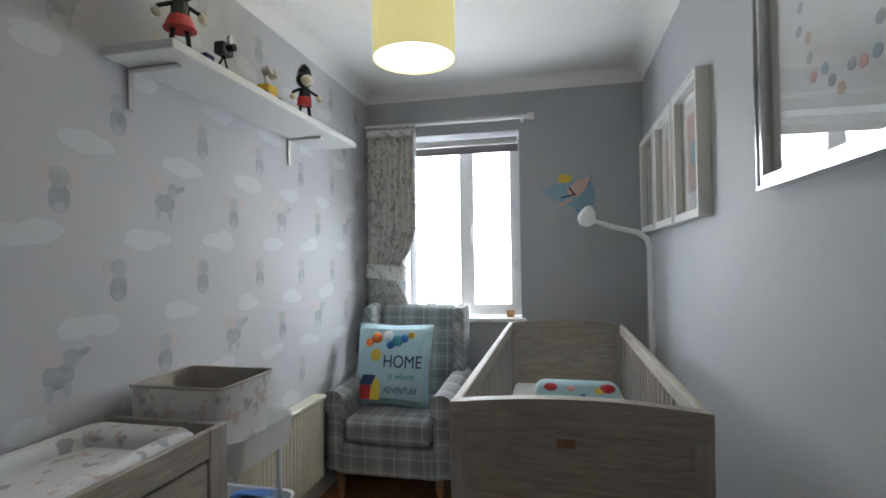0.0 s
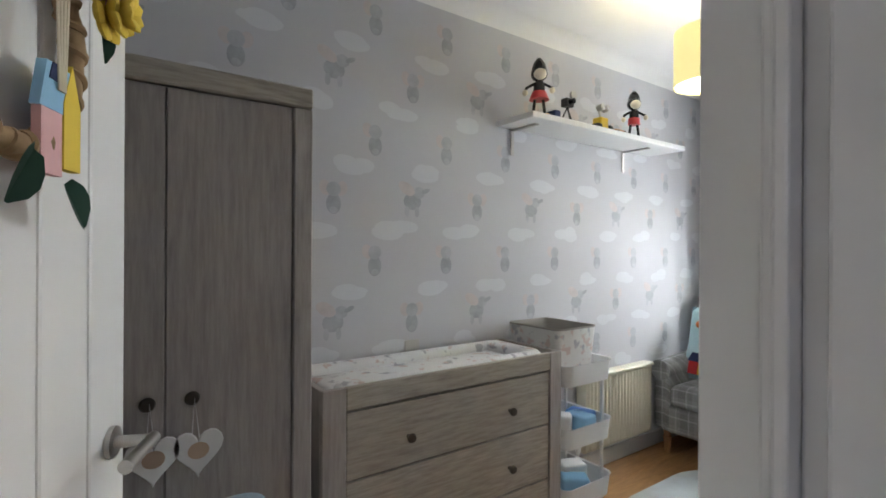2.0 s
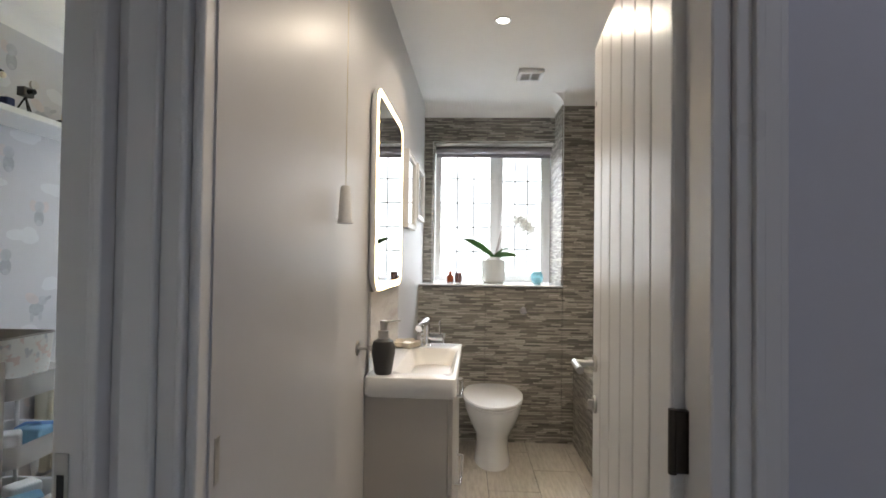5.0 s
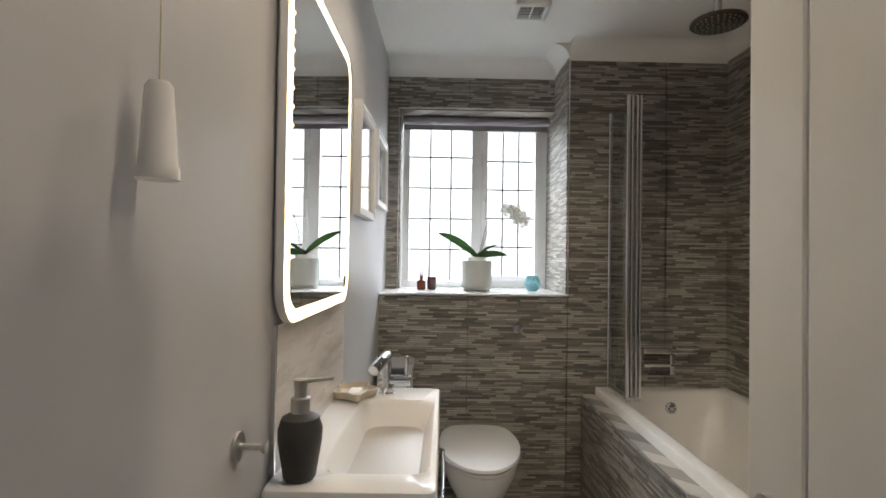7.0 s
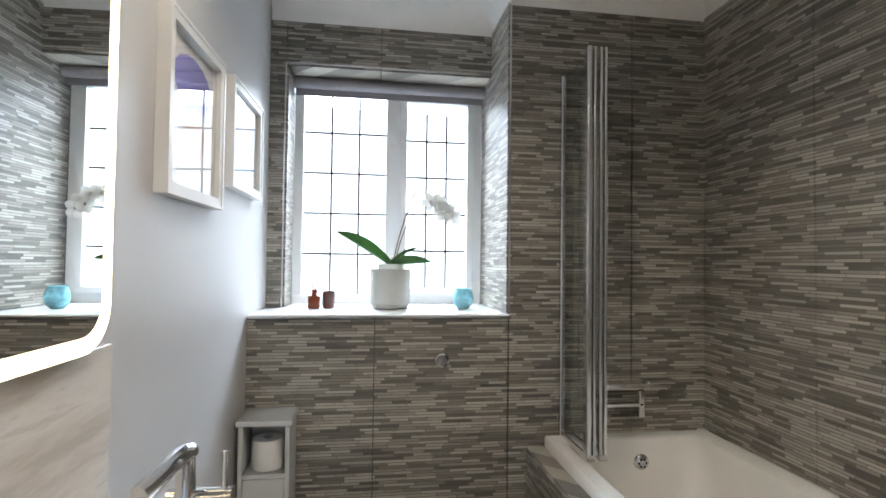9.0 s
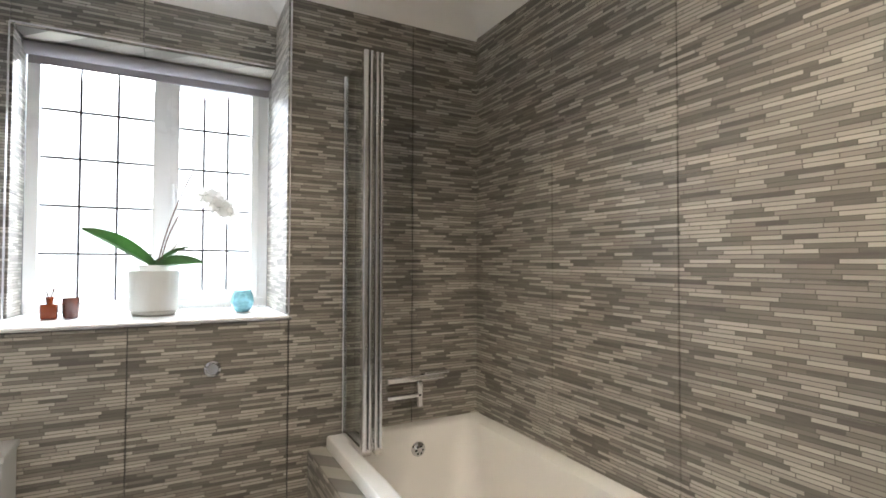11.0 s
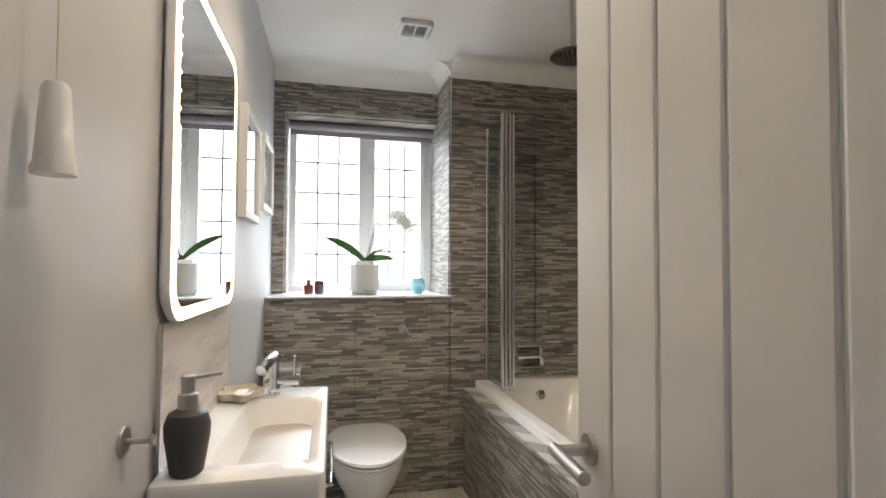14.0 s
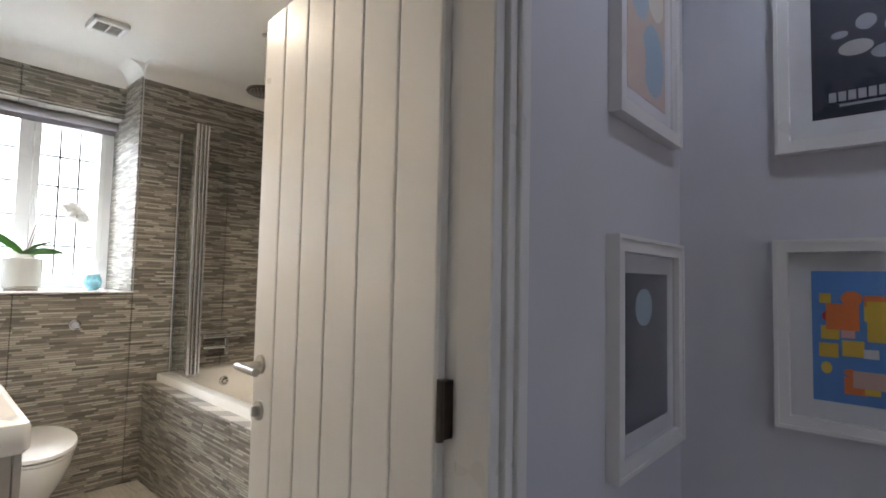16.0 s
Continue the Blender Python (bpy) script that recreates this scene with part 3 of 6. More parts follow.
struct("backdrop_sky", box(-8, 12, 9.0, 9.05, -4, 9), glow("overcast_daylight", (0.95, 0.98, 1.0), 2.2), "bright overcast daylight")

# ---------- bathroom ----------
struct("sill_shelf", box(BW - 0.02, 2.489, BF - 0.012, 4.399, 1.150, 1.16, 0.003), M_CERAMIC, "white glazed sill shelf")
struct("trim_sill_edge", box(BW - 0.01, 2.50, BF - 0.015, BF - 0.0125, 1.146, 1.153), M_ALU, "metal edge trim under the sill")
struct("trim_corner", box(2.484, 2.492, BF - 0.006, BF - 0.001, 1.161, 2.50), M_ALU, "metal corner trim")
struct("trim_reveal_top", box(1.50, 2.488, BU - 0.006, BU - 0.001, 2.296, 2.304), M_ALU, "metal edge trim over the window reveal")
struct("trim_reveal_side", box(1.496, 1.503, BU - 0.006, BU - 0.001, 1.161, 2.296), M_ALU, "metal edge trim beside the window reveal")
on_west(struct("splashback", box(BW + 0.0005, BW + 0.009, 2.145, 2.87, 0.80, 1.21, 0.001), M_MARBLE, "pale veined marble-effect splashback"))
on_west(struct("trim_splashback", box(BW + 0.0005, BW + 0.011, 2.137, 2.1445, 0.80, 1.21), M_ALU, "thin metal edge of the splashback"))


def bathtub():
    t = thing("bathtub", "white acrylic bathtub set into a tiled surround", "bathtub")
    x0, x1, y0, y1, zt = 2.65, BE - 0.001, 2.12, BF - 0.001, 0.64
    cx, cy = (x0 + x1) / 2, (y0 + y1) / 2
    n = 7
    lev = [(0.055, 0.0, 0.03, zt), (0.075, 0.0, 0.05, zt - 0.012), (0.10, 0.02, 0.10, zt - 0.10), (0.14, 0.05, 0.14, zt - 0.30), (0.19, 0.10, 0.12, zt - 0.40)]
    bm = bmesh.new()
    rings = []
    w, h = x1 - x0, y1 - y0
    for ww, hh, r, z in [(w, h, 0.008, 0.50), (w, h, 0.008, zt - 0.006), (w - 0.008, h - 0.008, 0.008, zt)] + [(w - 2 * a, h - 2 * (a + b), 0.02 + r, z) for a, b, r, z in lev]:
        rings.append([bm.verts.new((cx + px, cy + py, z)) for px, py in rounded(ww, hh, r, n)])
    for a, b in zip(rings, rings[1:]):
        for k in range(len(a)):
            j = (k + 1) % len(a)
            bm.faces.new((a[k], a[j], b[j], b[k]))
    bm.faces.new(rings[-1])
    part("tub", bm, M_ACRYL, t, "", True)
    o = part("overflow", join(lathe([(0, 0.012), (0.022, 0.012), (0.032, 0.004), (0.034, 0)], 24), lathe([(0, 0.014), (0.012, 0.014), (0.012, 0.0)], 12)), M_CHROME, t, "round chrome overflow", True)
    o.matrix_basis = pose(3.03, y1 - 0.116, zt - 0.085, 88)
    # black discs on the chrome paint the shade inside the drain holes
    for k in range(6):
        a = k * math.pi / 3
        h = part("overflow_hole_shade", lathe([(0, 0.002), (0.005, 0.002), (0.005, 0)], 10), M_BLACK, o)
        h.matrix_basis = pose(0.016 * math.cos(a), 0.016 * math.sin(a), 0.0105)


bathtub()
struct("bath_surround", join(box(2.582, 2.649, 0.991, BF + 0.011, 0, 0.586), box(2.65, BE, 0.991, 2.118, 0, 0.60)), M_GROUT, "boxed surround of the bath")


def screen():
    s = thing("shower_screen", "folding glass shower screen with polished metal posts", "shower screen")
    z0, z1 = 0.645, 2.19
    part("wall_post", box(2.710, 2.735, BF - 0.032, BF - 0.002, z0, z1, 0.004), M_ALU, s)
    part("hinge_post", join(box(2.707, 2.729, 3.585, 3.62, z0, z1 + 0.02, 0.006, 2), box(2.733, 2.747, 3.588, 3.616, z0, z1 + 0.02, 0.005, 2)), M_ALU, s)
    part("fold_post", join(box(2.757, 2.773, 3.588, 3.62, z0, z1 + 0.02, 0.006, 2), box(2.777, 2.791, 3.588, 3.616, z0, z1 + 0.02, 0.005, 2)), M_ALU, s)
    part("glass_panel", box(2.717, 2.722, 3.62, BF - 0.03, z0 + 0.01, z1 - 0.01), M_GLASS, s, "clear glass")
    part("glass_panel", box(2.763, 2.768, 3.62, BF - 0.04, z0 + 0.01, z1 - 0.01), M_GLASS, s, "clear glass")
    part("glass_panel", box(2.784, 2.789, 3.616, BF - 0.06, z0 + 0.01, z1 - 0.01), M_GLASS, s, "clear glass")
    part("bottom_rail", join(box(2.713, 2.726, 3.62, BF - 0.03, z0, z0 + 0.02, 0.003), box(2.759, 2.772, 3.62, BF - 0.04, z0, z0 + 0.02, 0.003)), M_ALU, s)
    part("foot", join(box(2.709, 2.745, 3.58, 3.612, 0.641, 0.66, 0.005), box(2.755, 2.793, 3.58, 3.612, 0.641, 0.66, 0.005)), M_STEEL, s)


screen()
mx = thing("bath_mixer", "chrome wall-mounted bath and shower mixer tap", "tap", at=(0.04, 0, 0.025))
part("mixer_bar", box(2.86, 3.15, BF - 0.07, BF - 0.035, 0.815, 0.845, 0.008, 2), M_CHROME, mx)
part("lever", box(3.03, 3.16, BF - 0.10, BF - 0.03, 0.847, 0.862, 0.005, 2), M_CHROME, mx)
part("spout", join(box(2.86, 3.03, BF - 0.075, BF - 0.045, 0.745, 0.765, 0.006, 2), box(3.005, 3.035, BF - 0.075, BF - 0.035, 0.70, 0.815, 0.006, 2)), M_CHROME, mx)
for xx in (2.95, 3.08):
    part("wall_stub", tube([(xx, BF, 0.83), (xx, BF - 0.04, 0.83)], 0.016, 12), M_CHROME, mx, "", True)

sh = thing("rain_shower", "round chrome rain shower hung from the ceiling", "shower")
part("arm", tube([(2.80, 2.93, CEIL), (2.80, 2.93, 2.29)], 0.012, 14), M_STEEL, sh, "", True)
part("ceiling_flange", lathe([(0, 0), (0.03, 0), (0.03, -0.01), (0.012, -0.014)], 24, (2.80, 2.93, CEIL)), M_STEEL, sh, "", True)
part("head", lathe([(0, 0.02), (0.02, 0.02), (0.025, 0.008), (0.098, 0.004), (0.10, -0.004), (0.095, -0.008), (0, -0.008)], 40, (2.80, 2.93, 2.275)), M_BRONZE, sh, "", True)
bm = bmesh.new()
for rr, cnt in ((0.02, 6), (0.04, 12), (0.06, 18), (0.08, 24)):
    for k in range(cnt):
        a = 2 * math.pi * k / cnt
        bm = join(bm, lathe([(0, -0.003), (0.003, -0.002), (0.0035, 0)], 6, (2.80 + rr * math.cos(a), 2.93 + rr * math.sin(a), 2.267)))
part("nozzles", bm, M_STEEL, sh)

tv = thing("ceiling_vent", "white square extractor vent with slats", "vent")
vx, vy = 2.19, 3.50
part("frame", join(box(vx - 0.085, vx + 0.085, vy - 0.085, vy - 0.06, CEIL - 0.028, CEIL, 0.006), box(vx - 0.085, vx + 0.085, vy + 0.06, vy + 0.085, CEIL - 0.028, CEIL, 0.006), box(vx - 0.085, vx - 0.06, vy - 0.085, vy + 0.085, CEIL - 0.028, CEIL, 0.006), box(vx + 0.06, vx + 0.085, vy - 0.085, vy + 0.085, CEIL - 0.028, CEIL, 0.006)), M_UPVC, tv)
# black sheet puts the darkness of the duct behind the slats into colour
part("backing", box(vx - 0.06, vx + 0.06, vy - 0.06, vy + 0.06, CEIL - 0.006, CEIL - 0.001), M_BLACK, tv)
for k in range(8):
    yy = vy - 0.053 + k * 0.015
    part("slat", moved(box(-0.06, 0.06, -0.006, 0.006, -0.001, 0.001), pose(vx, yy, CEIL - 0.018, 40)), M_UPVC, tv)
part("slat", box(vx - 0.003, vx + 0.003, vy - 0.06, vy + 0.06, CEIL - 0.026, CEIL - 0.022), M_UPVC, tv)
# fittings for the same three: the last two are added with their fill lamps
for sx, sy in ((1.95, 2.75), (2.02, 1.72), (2.85, 1.80)):
    sp = thing("ceiling_spotlight_or_fill", "lit recessed ceiling spotlight with white ring, one seen, two added", "ceiling light", "bathroom ceiling spotlights")
    part("rim", lathe([(0.032, -0.004), (0.043, -0.006), (0.046, 0.0)], 28, (sx, sy, CEIL)), M_UPVC, sp, "", True)
    o = part("lens", lathe([(0, -0.003), (0.031, -0.003)], 24, (sx, sy, CEIL)), M_SPOT, sp)


def toilet():
    t = thing("toilet", "white ceramic back-to-wall toilet with closed seat", "toilet", at=(1.965, 3.57, 0))
    n = 28

    def egg(w, f, b, z):
        out = []
        for k in range(n):
            a = 2 * math.pi * k / n
            s, c = math.sin(a), math.cos(a)
            q = 2.0 if s < 0 else 3.6
            cc, ss = abs(c) ** (2 / q), abs(s) ** (2 / q)
            out.append((math.copysign(w * cc, c) * (1.0 if s < 0 else 1 - 0.14 * ss), (-f if s < 0 else b) * ss, z))
        return out

    def loft(levels, cap=True):
        bm = bmesh.new()
        rs = [[bm.verts.new(p) for p in egg(*l)] for l in levels]
        for a, b in zip(rs, rs[1:]):
            for k in range(n):
                bm.faces.new((a[k], a[(k + 1) % n], b[(k + 1) % n], b[k]))
        bm.faces.new(rs[0][::-1])
        bm.faces.new(rs[-1])
        return bm

    part("pan", loft([(0.120, 0.21, 0.302, 0.0), (0.116, 0.205, 0.302, 0.03), (0.104, 0.195, 0.302, 0.12), (0.115, 0.22, 0.302, 0.20), (0.160, 0.29, 0.302, 0.28), (0.188, 0.335, 0.302, 0.36), (0.194, 0.348, 0.302, 0.405)]), M_CERAMIC, t, "", True)
    part("seat", loft([(0.196, 0.352, 0.235, 0.408), (0.200, 0.358, 0.24, 0.414), (0.200, 0.358, 0.24, 0.424)]), M_CERAMIC, t, "", True)
    part("lid", loft([(0.198, 0.356, 0.24, 0.428), (0.203, 0.363, 0.245, 0.434), (0.200, 0.358, 0.242, 0.446), (0.175, 0.325, 0.22, 0.452)]), M_CERAMIC, t, "", True)
    for xx in (-0.065, 0.065):
        part("seat_hinge", tube([(xx - 0.015, 0.225, 0.43), (xx + 0.015, 0.225, 0.43)], 0.01), M_CHROME, t, "", True)


toilet()
fb = part("flush_button", moved(lathe([(0, 0.014), (0.02, 0.014), (0.022, 0.010), (0.03, 0.008), (0.032, 0)], 28), pose(2.205, BF, 0.968, 90)), M_CHROME, None, "", True)
tagged(fb, "round chrome flush button on the tiled boxing", "flush button")


def vanity():
    v = thing("vanity_unit", "taupe vanity cabinet with drawers under the basin", "cabinet")
    x0, x1, y0, y1 = BW + 0.001, 1.758, 2.10, 2.87
    part("body", box(x0, x1, y0, y1, 0, 0.812, 0.002), M_TAUPE, v)
    for z0, z1 in ((0.06, 0.43), (0.436, 0.806)):
        d = part("drawer_front", box(x1 + 0.002, x1 + 0.02, y0, y1, z0, z1, 0.002), M_TAUPE, v)
        part("handle", tube([(x1 + 0.02, y0 + 0.22, z1 - 0.05), (x1 + 0.045, y0 + 0.225, z1 - 0.05), (x1 + 0.047, y0 + 0.38, z1 - 0.05), (x1 + 0.045, y1 - 0.225, z1 - 0.05), (x1 + 0.02, y1 - 0.22, z1 - 0.05)], 0.006, 10), M_CHROME, d, "chrome bow handle", True)
    return v


on_west(vanity())


def basin():
    b = thing("basin", "rectangular white ceramic basin on a vanity unit", "basin")
    x0, x1, y0, y1, zt, zb = BW + 0.001, 1.792, 2.075, 2.892, 0.887, 0.808
    cx, cy = (x0 + x1) / 2, (y0 + y1) / 2
    w, h = x1 - x0, y1 - y0
    bx = cx + 0.040
    bm = bmesh.new()
    lv = [(cx, w - 0.02, h - 0.02, 0.015, zb), (cx, w, h, 0.02, zb + 0.012), (cx, w, h, 0.02, zt - 0.010), (cx, w - 0.008, h - 0.008, 0.018, zt - 0.002), (cx, w - 0.02, h - 0.02, 0.015, zt), (bx, 0.245, 0.575, 0.045, zt - 0.001), (bx, 0.225, 0.555, 0.05, zt - 0.012), (bx, 0.175, 0.47, 0.06, zt - 0.085), (bx, 0.12, 0.40, 0.05, zt - 0.10)]
    rings = [[bm.verts.new((c + px, cy + py - (0.03 if hh < 0.6 else 0.0), z)) for px, py in rounded(ww, hh, r, 6)] for c, ww, hh, r, z in lv]
    for a, c in zip(rings, rings[1:]):
        for k in range(len(a)):
            j = (k + 1) % len(a)
            bm.faces.new((a[k], a[j], c[j], c[k]))
    bm.faces.new(rings[-1])
    bm.faces.new(rings[0])
    part("bowl", bm, M_CERAMIC, b, "", True)
    part("waste", lathe([(0, 0.006), (0.02, 0.006), (0.028, 0.002), (0.028, 0)], 24, (bx, cy - 0.03, zt - 0.1)), M_CHROME, b, "chrome waste", True)
    return b


on_west(basin())
bt = thing("basin_tap", "chrome monobloc basin tap with pin lever", "tap", at=(1.603, 2.81, 0.887))
on_west(bt)
part("body", lathe([(0.028, 0), (0.028, 0.004), (0.022, 0.008), (0.021, 0.055), (0.018, 0.06), (0.016, 0.125), (0, 0.125)], 24), M_CHROME, bt, "", True)
part("cross_bar", tube([(-0.03, 0, 0.045), (0.085, 0, 0.045)], 0.018, 16), M_CHROME, bt, "", True)
part("lever", tube([(0.07, 0, 0.05), (0.07, 0, 0.13)], 0.006, 12), M_CHROME, bt, "", True)
part("spout", tube([(-0.01, 0, 0.115), (0.005, 0, 0.132), (0.002, -0.02, 0.135), (-0.03, -0.115, 0.103)], [0.014, 0.017, 0.018, 0.018], 16), M_CHROME, bt, "", True)

soap = thing("soap_dispenser", "matt dark soap dispenser with steel pump on the basin", "soap dispenser", at=(1.496, 2.137, 0.8875))
on_west(soap)
soap.scale = (1.15, 1.15, 1.07)
part("bottle", lathe([(0, 0), (0.026, 0), (0.030, 0.006), (0.040, 0.075), (0.041, 0.10), (0.034, 0.122), (0.018, 0.132), (0, 0.132)], 36), M_BLACKMATT, soap, "", True)
part("collar", lathe([(0.018, 0.130), (0.018, 0.160), (0.012, 0.163), (0.012, 0.185), (0, 0.185)], 28), M_STEEL, soap, "", True)
part("nozzle", join(lathe([(0, 0.183), (0.013, 0.183), (0.013, 0.197), (0, 0.199)], 20), tube([(0, 0, 0.192), (0.058, 0.012, 0.197)], [0.005, 0.0035], 10)), M_STEEL, soap, "", True)
dish = thing("soap_dish", "scalloped beige soap dish on the basin", "soap dish", at=(1.502, 2.765, 0.888))
on_west(dish)
prof = []
bm = bmesh.new()
rings = []
for s, z in ((0.85, 0.0), (1.0, 0.006), (1.08, 0.028), (1.02, 0.030), (0.93, 0.012), (0.8, 0.008)):
    rings.append([bm.verts.new(((0.062 + 0.011 * math.cos(5 * a)) * s * math.cos(a), (0.074 + 0.012 * math.cos(5 * a)) * s * math.sin(a), z)) for a in [2 * math.pi * k / 48 for k in range(48)]])
for a, b in zip(rings, rings[1:]):
    for k in range(48):
        bm.faces.new((a[k], a[(k + 1) % 48], b[(k + 1) % 48], b[k]))
bm.faces.new(rings[0][::-1])
bm.faces.new(rings[-1])
part("dish", bm, M_BEIGE, dish, "", True)
part("soap", box(-0.02, 0.02, -0.035, 0.035, 0.009, 0.022, 0.006, 3), C_WHITE, dish, "white soap", True)

# mirror with a lit band
mr = thing("mirror", "tall rounded mirror with a glowing warm LED border", "mirror")
on_west(mr)
mm = Matrix.Translation((BW, 2.468, 1.630)) @ FACE_PX
W, H = 0.695, 0.84
part("back_box", moved(slab(rounded(W - 0.03, H - 0.03, 0.075, 10), 0.001, 0.0295, 0.003), mm), M_UPVC, mr)
part("rim", moved(ring(rounded(W, H, 0.085, 10), rounded(W - 0.03, H - 0.03, 0.072, 10), 0.012, 0.0296), mm), M_UPVC, mr)
part("led_band", moved(ring(rounded(W - 0.004, H - 0.004, 0.083, 10), rounded(W - 0.062, H - 0.062, 0.06, 10), 0.0300, 0.0320), mm), M_LED, mr, "glowing warm white band")
part("mirror_glass", moved(slab(rounded(W - 0.062, H - 0.062, 0.06, 10), 0.0300, 0.0318), mm), M_MIRROR, mr, "silvered glass")
# the single diodes along the near upright edge
for k in range(15):
    part("diode", moved(ball((-W / 2 + 0.033, -H / 2 + 0.15 + k * (H - 0.26) / 14, 0.0325), 0.0048, (1, 1, 0.5), 8, 6), mm), M_DIODE, mr, "bright warm diode")

pc = thing("light_pull", "white ceramic light pull on a cord", "light pull", at=(1.465, 1.64, 0))
on_west(pc)
part("cord", tube([(0, 0, CEIL), (0, 0, 1.563)], 0.0012, 6), C_CREAM, pc)
part("pull", lathe([(0, 1.565), (0.012, 1.565), (0.016, 1.559), (0.0215, 1.468), (0.024, 1.462), (0.024, 1.451), (0, 1.451)], 24), M_CERAMIC, pc, "", True)
hk = thing("robe_hook", "round steel wall hook", "hook", at=(BW, 1.965, 1.018))
on_west(hk)
part("rose", moved(lathe([(0, 0.006), (0.026, 0.006), (0.027, 0.004), (0.027, 0)], 28), FACE_PX), M_STEEL, hk, "", True)
part("peg", moved(lathe([(0.006, 0.004), (0.006, 0.045), (0.011, 0.048), (0.011, 0.055), (0, 0.055)], 18), FACE_PX), M_STEEL, hk, "", True)

rh = thing("toilet_roll_cabinet", "slim pale grey toilet roll holder cabinet beside the toilet", "cabinet", at=(1.53, 3.795, 0))
part("top", box(-0.098, 0.098, -0.095, 0.085, 0.775, 0.795, 0.002), M_PALEGREY, rh)
part("side", box(-0.09, -0.075, -0.085, 0.085, 0, 0.775), M_PALEGREY, rh)
part("side", box(0.075, 0.09, -0.085, 0.085, 0, 0.775), M_PALEGREY, rh)
part("back", box(-0.075, 0.075, 0.07, 0.085, 0, 0.775), M_PALEGREY, rh)
part("shelf", box(-0.075, 0.075, -0.085, 0.07, 0.585, 0.60), M_PALEGREY, rh)
part("door", box(-0.073, 0.073, -0.085, -0.070, 0.02, 0.583, 0.002), M_PALEGREY, rh)
tr = part("toilet_roll", lathe([(0.02, 0.602), (0.056, 0.602), (0.058, 0.61), (0.058, 0.70), (0.055, 0.71), (0.02, 0.71), (0.02, 0.602)], 32, (1.53, 3.785, 0)), M_PAPER, None, "", True)
tagged(tr, "white toilet roll in the open niche of the holder", "toilet roll")


def picture(name, label, m, w, h, fw, mount, art, blobs=(), depth=0.03, frame_mat=None, category="picture", bars=()):
    """A framed print on a wall; m carries the drawing plane, w and h the outer size."""
    t = thing(name, label, category)
    fm = frame_mat or M_GLOSS
    part("frame", moved(ring([(-w / 2, -h / 2), (w / 2, -h / 2), (w / 2, h / 2), (-w / 2, h / 2)], [(-w / 2 + fw, -h / 2 + fw), (w / 2 - fw, -h / 2 + fw), (w / 2 - fw, h / 2 - fw), (-w / 2 + fw, h / 2 - fw)], 0.001, depth), m), fm, t)
    part("bead", moved(ring([(-w / 2 - 0.004, -h / 2 - 0.004), (w / 2 + 0.004, -h / 2 - 0.004), (w / 2 + 0.004, h / 2 + 0.004), (-w / 2 - 0.004, h / 2 + 0.004)], [(-w / 2 + 0.006, -h / 2 + 0.006), (w / 2 - 0.006, -h / 2 + 0.006), (w / 2 - 0.006, h / 2 - 0.006), (-w / 2 + 0.006, h / 2 - 0.006)], 0.001, depth + 0.004), m), fm, t)
    part("mount", moved(box(-w / 2 + fw, w / 2 - fw, -h / 2 + fw, h / 2 - fw, 0.001, 0.010), m), C_MOUNT, t)
    aw, ah = w / 2 - fw - mount, h / 2 - fw - mount
    a = part("print", moved(box(-aw, aw, -ah, ah, 0.010, 0.0112), m), art, t)
    for j, (u0, u1, v0, v1, c) in enumerate(blobs):
        part("print_shape", moved(slab([(0.5 * (u0 + u1) * aw + 0.5 * (u1 - u0) * aw * math.cos(k * math.pi / 8), 0.5 * (v0 + v1) * ah + 0.5 * (v1 - v0) * ah * math.sin(k * math.pi / 8)) for k in range(16)], 0.0112, 0.0115 + 0.00002 * j), m), c, a)
    for k, (u0, u1, v0, v1, c) in enumerate(bars):
        part("print_shape", moved(box(u0 * aw, u1 * aw, v0 * ah, v1 * ah, 0.0112, 0.0124 + 0.0001 * k), m), c, a)
    g = part("glazing", moved(box(-w / 2 + fw, w / 2 - fw, -h / 2 + fw, h / 2 - fw, 0.016, 0.0175), m), M_PANE, t)
    g.visible_shadow = False
    return t


on_west(picture("framed_print", "small print in a white frame, violet upper half", Matrix.Translation((BW, 3.245, 1.76)) @ FACE_PX, 0.40, 0.45, 0.028, 0.035, C_MOUNT, [(-1, 1, 0.1, 1, C_ART4), (-0.5, 0.6, -0.8, 0.2, C_ART3)]))
on_west(picture("framed_print", "small pale blue print in a white frame", Matrix.Translation((BW, 3.75, 1.81)) @ FACE_PX, 0.40, 0.37, 0.028, 0.03, C_ART1, [(-0.6, 0.6, -0.5, 0.6, C_MOUNT)]))

# sill things
pot = thing("orchid", "white orchid in a ribbed pale ceramic pot on the sill", "plant", at=(1.995, 4.16, 1.161))
bm = lathe([(0, 0), (0.075, 0), (0.082, 0.006), (0.083, 0.016), (0.092, 0.020), (0.094, 0.178), (0.090, 0.182), (0.084, 0.178), (0.084, 0.14), (0, 0.14)], 72)
for v in bm.verts:
    if v.co.z > 0.02 and v.co.xy.length > 0.09:
        k = int(round(math.atan2(v.co.y, v.co.x) / (2 * math.pi) * 72))
        if k % 2:
            v.co.xy *= 0.972
part("pot", bm, M_TERRAC, pot, "", True)
part("inner_pot", lathe([(0.05, 0.14), (0.058, 0.205), (0.054, 0.205), (0.05, 0.19), (0, 0.19)], 28), M_PETAL, pot, "", True)


